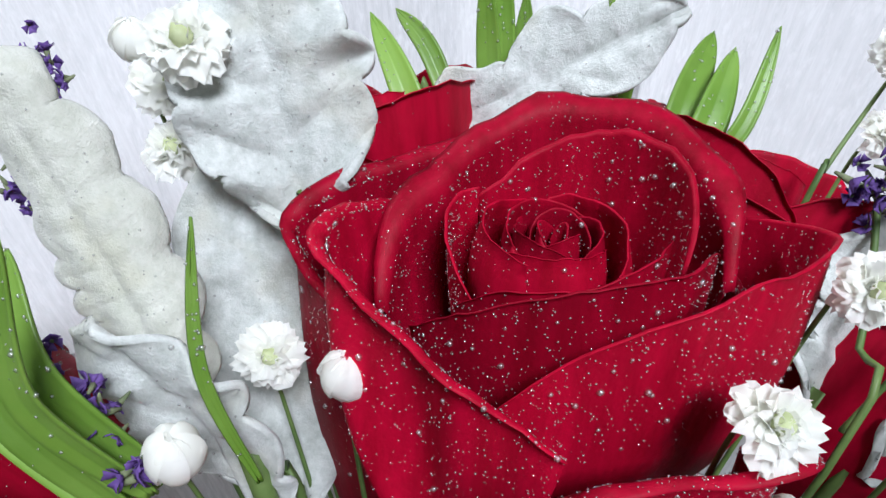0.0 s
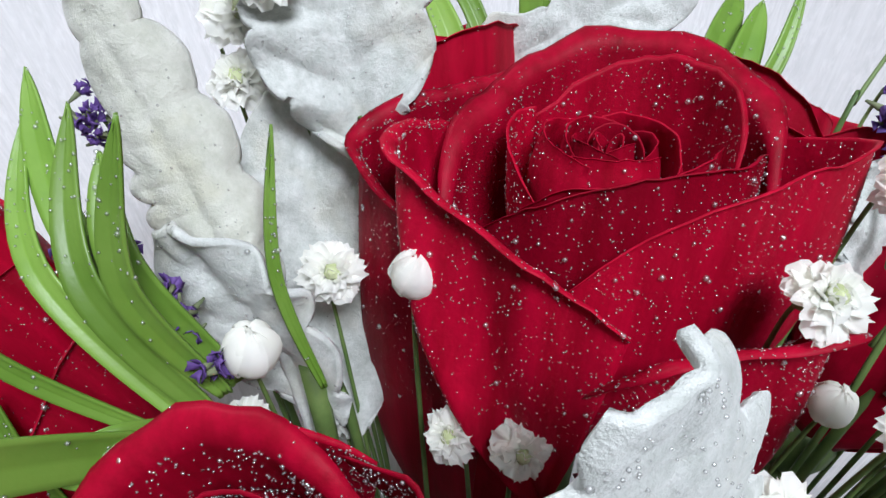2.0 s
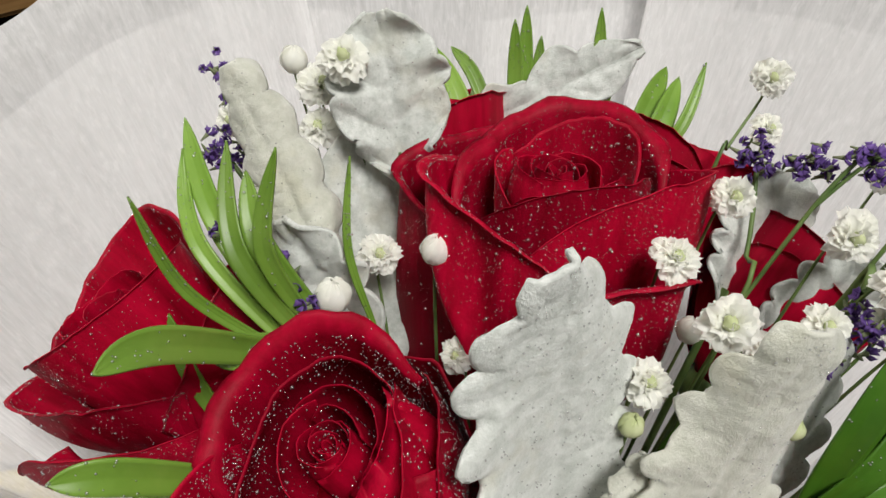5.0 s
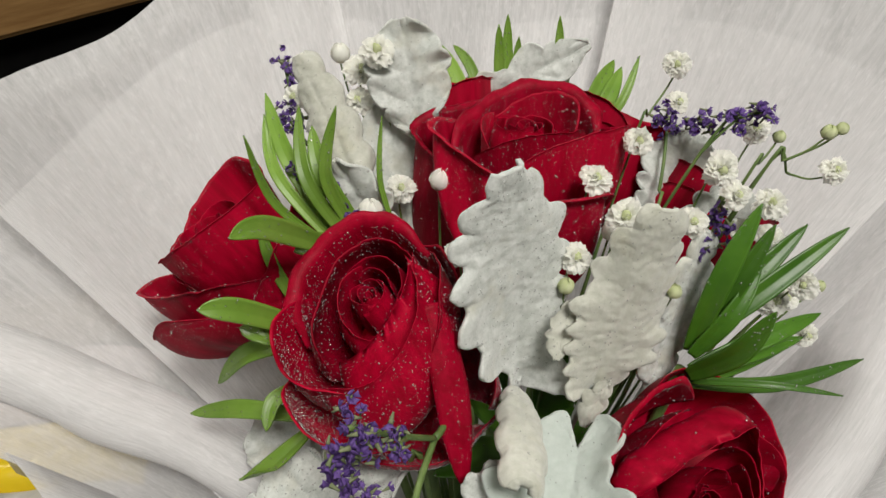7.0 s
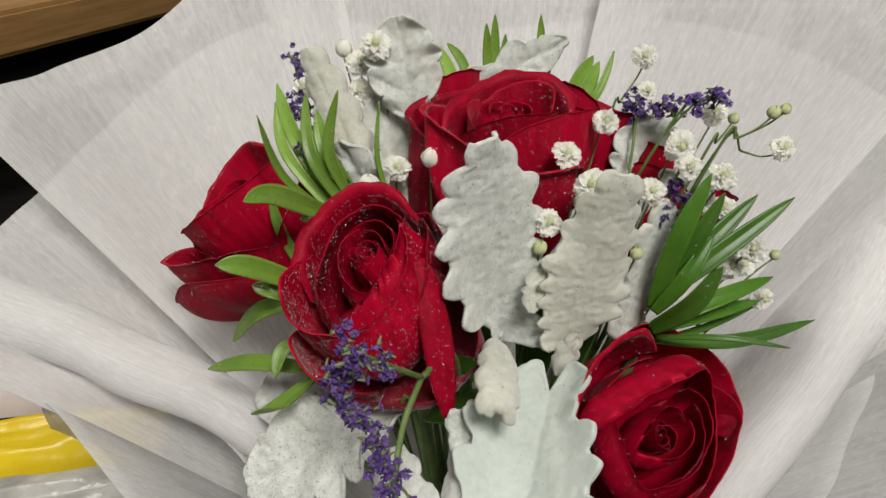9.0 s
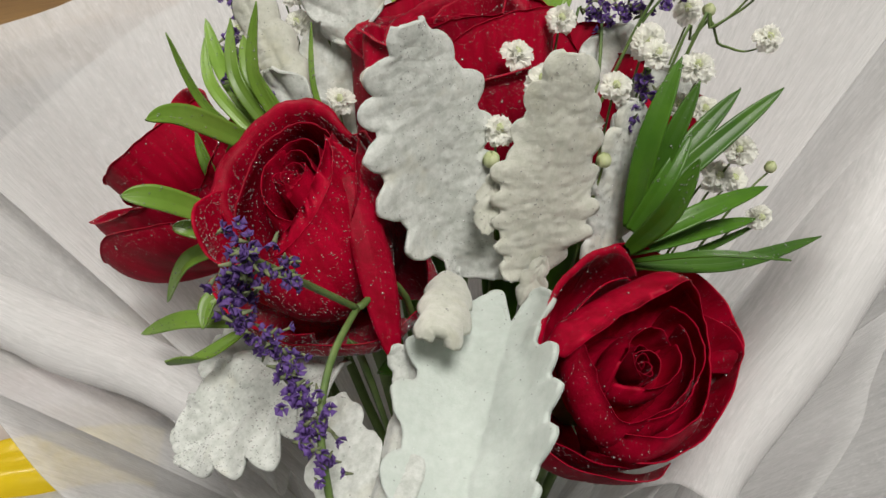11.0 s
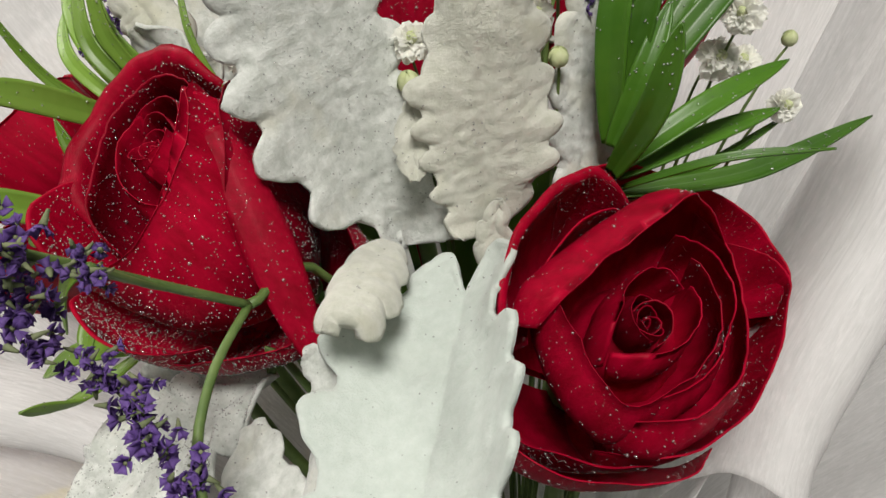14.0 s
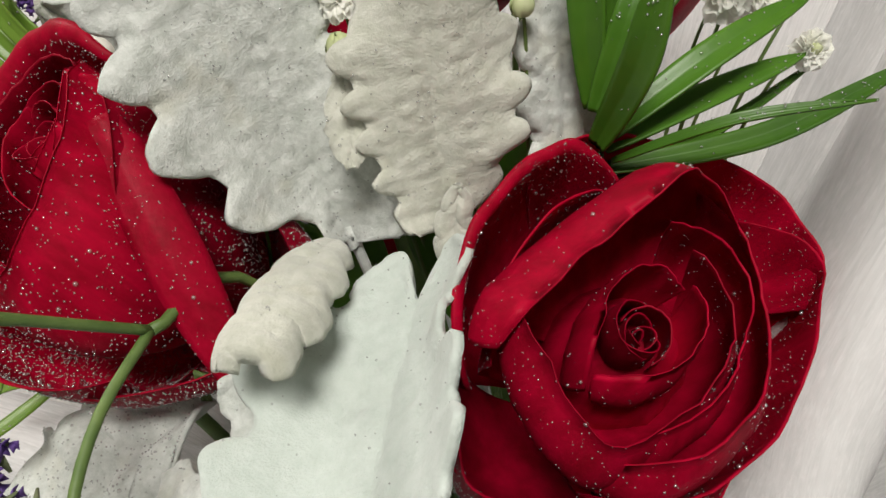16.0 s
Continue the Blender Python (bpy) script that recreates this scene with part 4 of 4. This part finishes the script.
# at, root, size
FLOWERS = [
    ((-29, 79, 333), (-24, 80, 300), 1.2), ((-35, 88, 325), (-26, 82, 300), 1.2), ((-27, 82, 322), (-24, 80, 300), 1.0),
    ((-36, 86, 316), (-26, 82, 300), 1.1), ((-29, 90, 312), (-24, 82, 300), 1.0),
    ((56, 83, 330), (46, 78, 310), 0.95), ((40, 52, 319), (38, 56, 300), 0.95), ((28, 41, 313), (31, 48, 300), 1.0),
    ((34, 29, 309), (36, 38, 290), 1.1), ((62, 51, 312), (56, 50, 290), 1.15), ((60, 34, 313), (58, 44, 290), 0.9),
    ((72, 40, 308), (62, 46, 290), 1.0), ((51, 33, 306), (52, 44, 288), 0.9), ((93, 43, 266), (70, 40, 262), 0.85),
    ((76, 68, 317), (62, 62, 295), 1.0), ((93, 54, 311), (73, 52, 311), 0.9), ((79, 39, 280), (66, 42, 268), 1.0),
    ((82, 33, 289), (68, 42, 272), 0.9), ((86, 46, 276), (66, 44, 266), 0.9), ((-22, 66, 297), (-20, 66, 285), 1.05),
    ((-57, 95, 314), (-46, 84, 295), 0.95), ((-40, 70, 300), (-34, 66, 285), 0.9), ((23, 28, 298), (26, 36, 285), 1.0),
    ((-6, 47.5, 286.5), (-2, 52, 272), 0.85), ((2, 44, 288), (4, 50, 272), 0.85), ((59, 86, 318), (50, 80, 300), 0.9),
    ((70, 46, 297), (60, 46, 280), 0.9), ((-30, 46, 290), (-26, 52, 280), 0.8), ((46, 38, 296), (46, 44, 280), 0.9),
    ((76, 44, 296), (62, 46, 280), 0.9),
]
for k, (at, root, size) in enumerate(FLOWERS):
    filler(at, root, size, (0.35 * math.sin(k * 2.1), -0.75, 0.6 + 0.3 * math.cos(k * 1.7)), seed=k)
BUDS = [
    ((-10.2, 54.5, 305.7), (-12, 55, 288), 0.84, WHITE), ((-29, 50, 298), (-27, 56, 284), 0.9, WHITE), ((-42, 95, 328), (-30, 86, 305), 0.8, WHITE),
    ((85, 48, 324), (73, 51, 312), 0.5, BUDGREEN), ((88, 48, 325), (73, 51, 312), 0.42, BUDGREEN), ((97.5, 51.5, 277), (75, 46, 268), 0.45, BUDGREEN),
    ((21, 25, 292), (24, 32, 280), 0.55, BUDGREEN), ((48, 27, 290), (48, 36, 275), 0.5, BUDGREEN), ((79, 60, 318), (70, 53, 309), 0.45, BUDGREEN),
    ((34, 42, 298), (34, 48, 285), 0.65, WHITE),
]
for k, (at, root, size, mat) in enumerate(BUDS):
    filler(at, root, size, (0.1, -0.2, 1.0), True, k, mat)

# ---- violet sprays ----


def floret(s, c, p, d, r, rng):
    """A papery trumpet with five lobes at p along d; its cup goes into c."""
    d = Vector(d).normalized()
    a = d.orthogonal().normalized()
    b = d.cross(a)
    c.tube([p - d * r * 1.6, p - d * r * 0.7, p], [r * 0.16, r * 0.3, r * 0.42], 6)
    for k in range(5):
        w = 2 * math.pi * k / 5 + rng.random()
        o = a * math.cos(w) + b * math.sin(w)
        q = d.cross(o)
        rows = []
        for v in (0, 0.5, 1.0):
            m = p + o * (r * (0.25 + 0.75 * v)) + d * (r * (0.75 * v * rng.uniform(0.5, 1.3)))
            rows.append([m + q * (r * u * (0.2 + 0.42 * v)) + d * (abs(u) * r * 0.2) for u in (-1, 0, 1)])
        s.grid(rows)


def violet_spray(branches, clusters, label, seed, size=1.2):
    rng = random.Random(seed)
    ob = holder("violet_spray", (0, 0, 0), label, "flower spray", "violet sprays")
    t = Shape()
    for line, r in branches:
        t.tube(bezier(line, 14), r, 6)
    t.object("stem", STEM, ob)
    for start, end, n, spread in clusters:
        s, c = Shape(), Shape()
        a, b = Vector(start), Vector(end)
        axis = (b - a).normalized()
        for k in range(int(n * 1.9)):
            q = a.lerp(b, rng.random()) + Vector((rng.gauss(0, 1), rng.gauss(0, 1), rng.gauss(0, 1))) * spread
            d = Vector((rng.uniform(-1, 1), rng.uniform(-1.2, 0.4), rng.uniform(-0.2, 1))) + axis * 0.4
            floret(s, c, q, d, size * rng.uniform(0.7, 1.1), rng)
        tagged(s.object("floret_mass", VIOLET, ob, thick=0.12), kind="stuff")
        tagged(c.object("calyx_mass", CALYX, ob, "grey-green papery calyx cups"), kind="stuff")
    return ob


violet_spray([([(-24, -29, 297), (-16, -18, 284), (-9.5, -4, 269.5)], 0.75), ([(-15, -28, 292), (-15, -18, 283), (-14, -14, 280)], 0.5),
              ([(-9.5, -4, 269.5), (-13, -18, 266), (-14, -30, 258), (-12, -38, 240)], 0.8), ([(-9.5, -4, 269.5), (0, 20, 250), (4, 62, 90)], 0.9)],
             [((-22, -30, 300), (-25, -29, 282), 34, 2.0), ((-15, -28, 294), (-14, -28, 288), 9, 1.5), ((-23, -28, 280), (-19, -26, 272), 14, 1.5),
              ((-20, -27, 273), (-15, -33, 264), 14, 1.6), ((-17, -30, 262), (-12, -36, 254), 16, 1.8)], "violet papery spray arching over a rose", 1)
violet_spray([([(54, 76, 315), (52, 66, 300), (46, 56, 280), (10, 60, 90)], 0.5), ([(66, 62, 323), (60, 62, 312), (50, 60, 290)], 0.45), ([(75, 62, 324), (68, 62, 322), (60, 62, 312)], 0.4)],
             [((52, 76, 318), (56, 74, 312), 14, 1.8), ((59, 70, 318), (64, 66, 318), 12, 1.7), ((64, 62, 322), (76, 62, 325), 20, 1.6)], "violet papery spray among white filler flowers", 2)
violet_spray([([(60, 40, 308), (58, 46, 290), (20, 60, 90)], 0.7)],
             [((58, 37, 308), (62, 38, 300), 12, 1.6), ((54, 36, 300), (56, 36, 296), 7, 1.3), ((58, 28, 264), (61, 30, 262), 4, 1.0)], "short violet spray between leaves and white blossoms", 3)
violet_spray([([(-62, 106, 322), (-56, 96, 308), (-40, 80, 290), (0, 62, 90)], 0.7), ([(-58, 89, 309), (-50, 84, 300), (-40, 80, 290)], 0.6)],
             [((-63, 107, 324), (-59, 102, 316), 10, 1.5), ((-60, 89, 312), (-56, 88, 306), 14, 1.7), ((-50, 84, 312), (-48, 80, 304), 8, 1.5)], "violet papery spray at the edge of the bouquet", 4)
violet_spray([([(-47, 56, 304), (-42, 58, 290), (0, 62, 90)], 0.6)],
             [((-50, 60, 308), (-47, 58, 301), 8, 1.4), ((-40, 56, 302), (-37, 52, 298), 8, 1.3), ((-31, 50, 297), (-33, 49, 296), 5, 1.0)], "small violet florets behind the green leaves", 5)

# ---- white wrap ----


def wrap_sheet(lip, label, foot=(16, 90), crease=1.0, seed=1, nu=96, nv=22, inner=0.0):
    """A wrapped sheet. lip: control tuples (azimuth, radius, height) of its upper edge; it runs down to the binding."""
    rows = []
    r0, z0 = foot
    for i in range(nv + 1):
        v = min(1.0, inner + (1 - inner) * i / nv)
        row = []
        for j in range(nu + 1):
            az, r, z = spline(lip, j / nu)
            k = v ** 1.12
            rr = r0 + (r - r0) * k
            zz = z0 + (z - z0) * v
            fold = 5.0 * crease * noise.noise(Vector((az * 0.05, seed * 5.3, v * 0.7))) + 1.8 * crease * noise.noise(Vector((az * 0.16, seed * 2.1, v * 1.6)))
            rr += fold * (0.25 + 0.75 * v)
            a = radians(az)
            row.append((5 + rr * math.cos(a), 60 + rr * math.sin(a), zz))
        rows.append(row)
    s = Shape()
    s.grid(rows)
    ob = s.object("wrap_sheet", WRAP, thick=0.25)
    s.sheet_uv(ob, nu + 1, radians(abs(lip[-1][0] - lip[0][0])) * 0.12 / nu, 0.25 / nv)
    return tagged(ob, label, "wrapping paper", "white wrapping sheets")


wrap_sheet([(178, 163, 306), (174, 165, 316), (165, 163, 316), (150, 158, 322), (138, 154, 338), (126, 151, 347), (116, 150, 342)], "white fibrous wrapping sheet standing behind the flowers", seed=1)
wrap_sheet([(198, 163, 258), (184, 166, 270), (168, 166, 275), (152, 161, 294), (138, 158, 311), (124, 157, 318), (108, 157, 312)], "second white wrapping sheet behind the first", seed=2, crease=0.7)
wrap_sheet([(128, 162, 330), (112, 162, 334), (95, 162, 335), (78, 162, 333), (58, 162, 332)], "white wrapping sheet at the back of the bouquet", seed=3, crease=0.6)
wrap_sheet([(68, 153, 345), (55, 152, 350), (40, 152, 352), (27, 153, 346), (18, 154, 336), (13, 153, 322)], "white fibrous wrapping sheet with a rounded corner", seed=4)
wrap_sheet([(90, 166, 306), (66, 158, 318), (45, 157, 320), (25, 157, 312), (8, 157, 300), (-8, 158, 280)], "second white wrapping sheet behind the corner", seed=5, crease=0.7)
wrap_sheet([(190, 112, 228), (202, 88, 212), (225, 76, 192), (250, 72, 182), (280, 72, 182), (305, 78, 196), (325, 86, 218), (345, 104, 236)], "inner white wrapping sheet under the flowers", seed=9, crease=0.5)


def pleat(line, front, radius, label, seed):
    """A fold of the wrap that runs along line: it rises from inside, turns over towards front and tucks under itself."""
    front = Vector(front).normalized()
    up = Vector((0, 0, 1))
    rows = []
    for i, p in enumerate(bezier(line, 60)):
        r = radius * (1 + 0.18 * noise.noise(Vector((i * 0.07, seed, 0))) - 0.25 * i / 60)
        p = p + up * (1.5 * noise.noise(Vector((i * 0.11, seed, 4)))) + front * (1.5 * noise.noise(Vector((i * 0.09, seed, 7))))
        c = p - up * r
        row = [p - front * 34 - up * 40, p - front * 22 - up * 20, p - front * 13 - up * 8]
        for k in range(15):
            a = radians(-38 + 245 * k / 14)
            w = 1 + 0.05 * noise.noise(Vector((i * 0.35, k * 0.5, seed)))
            row.append(c + (front * (math.sin(a) * 1.15) + up * math.cos(a)) * (r * w))
        row += [c - front * r * 1.0 - up * (r + 6), c - front * r * 1.6 - up * (r + 26)]
        rows.append(row)
    s = Shape()
    s.grid(rows)
    ob = s.object("wrap_fold", WRAP, thick=0.25)
    s.sheet_uv(ob, len(rows[0]), 0.005, 0.0028)
    return tagged(ob, label, "wrapping paper", "white wrapping sheets")


pleat([(-190, 36, 284), (-154, 42, 266), (-112, 40, 247), (-74, 38, 224), (-48, 34, 200)], (0.05, -1, 0), 12, "white wrapping sheet folded over beside the rose", 3)
pleat([(182, 110, 300), (152, 82, 280), (126, 50, 258), (84, 9, 236), (66, -8, 218)], (0.73, -0.68, 0), 10, "white wrapping sheet folded over beside the leaves", 5)
wrap_sheet([(189, 150, 208), (197, 142, 236), (208, 127, 232), (226, 114, 210), (255, 102, 174), (285, 96, 162), (312, 104, 182), (332, 116, 208), (346, 126, 226), (354, 133, 236)],
           "outer white wrapping sheet under the rolled edge", seed=7, crease=1.0, nu=140)
wrap_sheet([(325, 122, 160), (340, 140, 190), (352, 152, 212), (365, 162, 228), (378, 166, 240)], "thin translucent outer wrapping sheet", seed=8, crease=1.4, nu=80)

# ---- counter and surroundings ----


def box(name, lo, hi, material, label="", category="", kind="", bevel=1.5):
    bm = bmesh.new()
    bmesh.ops.create_cube(bm, size=1.0)
    for v in bm.verts:
        v.co = Vector([(lo[k] + (hi[k] - lo[k]) * (v.co[k] + 0.5)) * MM for k in range(3)])
    if bevel:
        bmesh.ops.bevel(bm, geom=bm.edges[:], offset=bevel * MM, segments=2, affect="EDGES")
    me = bpy.data.meshes.new(name)
    bm.to_mesh(me)
    bm.free()
    me.materials.append(material)
    return tagged(new(name, me), label, category, kind=kind)


box("floor", (-2500, -2500, -960), (2500, 2500, -900), WALL, "grey floor", "floor", "structure", 0)
box("wall_north", (-2500, 2500, -900), (2500, 2560, 1800), WALL, "plain grey wall", "wall", "structure", 0)
box("wall_south", (-2500, -2560, -900), (2500, -2500, 1800), WALL, "plain grey wall", "wall", "structure", 0)
box("wall_east", (2500, -2500, -900), (2560, 2500, 1800), WALL, "plain grey wall", "wall", "structure", 0)
box("wall_west", (-2560, -2500, -900), (-2500, 2500, 1800), WALL, "plain grey wall", "wall", "structure", 0)
box("ceiling", (-2500, -2500, 1800), (2500, 2500, 1860), WALL, "plain ceiling", "ceiling", "structure", 0)
box("counter", (-1300, -420, -900), (1300, 2000, 0), BLACK, "black laminate counter under the bouquet", "counter", "structure", 3)


def plank_board(at, turn, size, label):
    ob = box("timber_board", tuple(-c / 2 for c in size), tuple(c / 2 for c in size), TIMBER, label, "board", "", 6)
    ob.matrix_world = pose(at[0] * MM, at[1] * MM, at[2] * MM, 0, 0, turn)
    return ob


plank_board((-819, 1005, 178), 70, (1400, 600, 56), "thick pine board with visible grain raised over a dark gap")
# Added recessed block: its black colour stands in for shade under the board.
block = box("gap_block", (-690, -270, 0), (690, 270, 150), BLACK, "low block coloured black for the dark gap under the pine board", "block", "", 3)
block.matrix_world = pose(-0.83, 1.01, 0.0, 0, 0, 70)

s = Shape()
s.tube([(4, 62, 0), (4, 62, 40), (4, 62, 80), (5, 60, 104)], [26, 21, 15, 19], 28)
tagged(s.object("stem_bundle", WRAP), "white wrapped stem bundle standing on the counter", "wrapped stems")


def packet(at, size, turn, material, label, seed):
    """A soft film packet: a pillow with pinched ends and wrinkles."""
    sx, sy, sz = size
    top, low = [], []
    for i in range(25):
        u = 2 * i / 24 - 1
        a, b = [], []
        for j in range(17):
            w = 2 * j / 16 - 1
            h = sz * max(0.0, (1 - u ** 6)) ** 0.5 * max(0.0, (1 - w ** 4)) ** 0.5
            h *= 1 + 0.25 * noise.noise(Vector((u * 4, w * 3, seed)))
            a.append((u * sx / 2, w * sy / 2, 1 + h))
            b.append((u * sx / 2, w * sy / 2, 0.5))
        top.append(a)
        low.append(b[::-1])
    s = Shape()
    s.grid(top)
    s.grid(low)
    ob = s.object("film_packet", material)
    ob.matrix_world = pose(at[0] * MM, at[1] * MM, at[2] * MM, 0, 0, turn)
    return tagged(ob, label, "packet", "film packets on the counter")


packet((-345, 205, 0), (260, 62, 26), 15, YELLOW, "bright yellow crinkled film packet lying on the counter", 1)
packet((-330, 150, 0), (260, 56, 24), 15, FOIL, "silver grey crinkled film packet lying on the counter", 2)
packet((-390, 285, 0), (300, 70, 26), 12, PINK, "pink and white film packet lying on the counter", 3)
packet((-420, 370, 0), (320, 60, 24), 12, BROWN, "brown packet lying on the counter", 4)
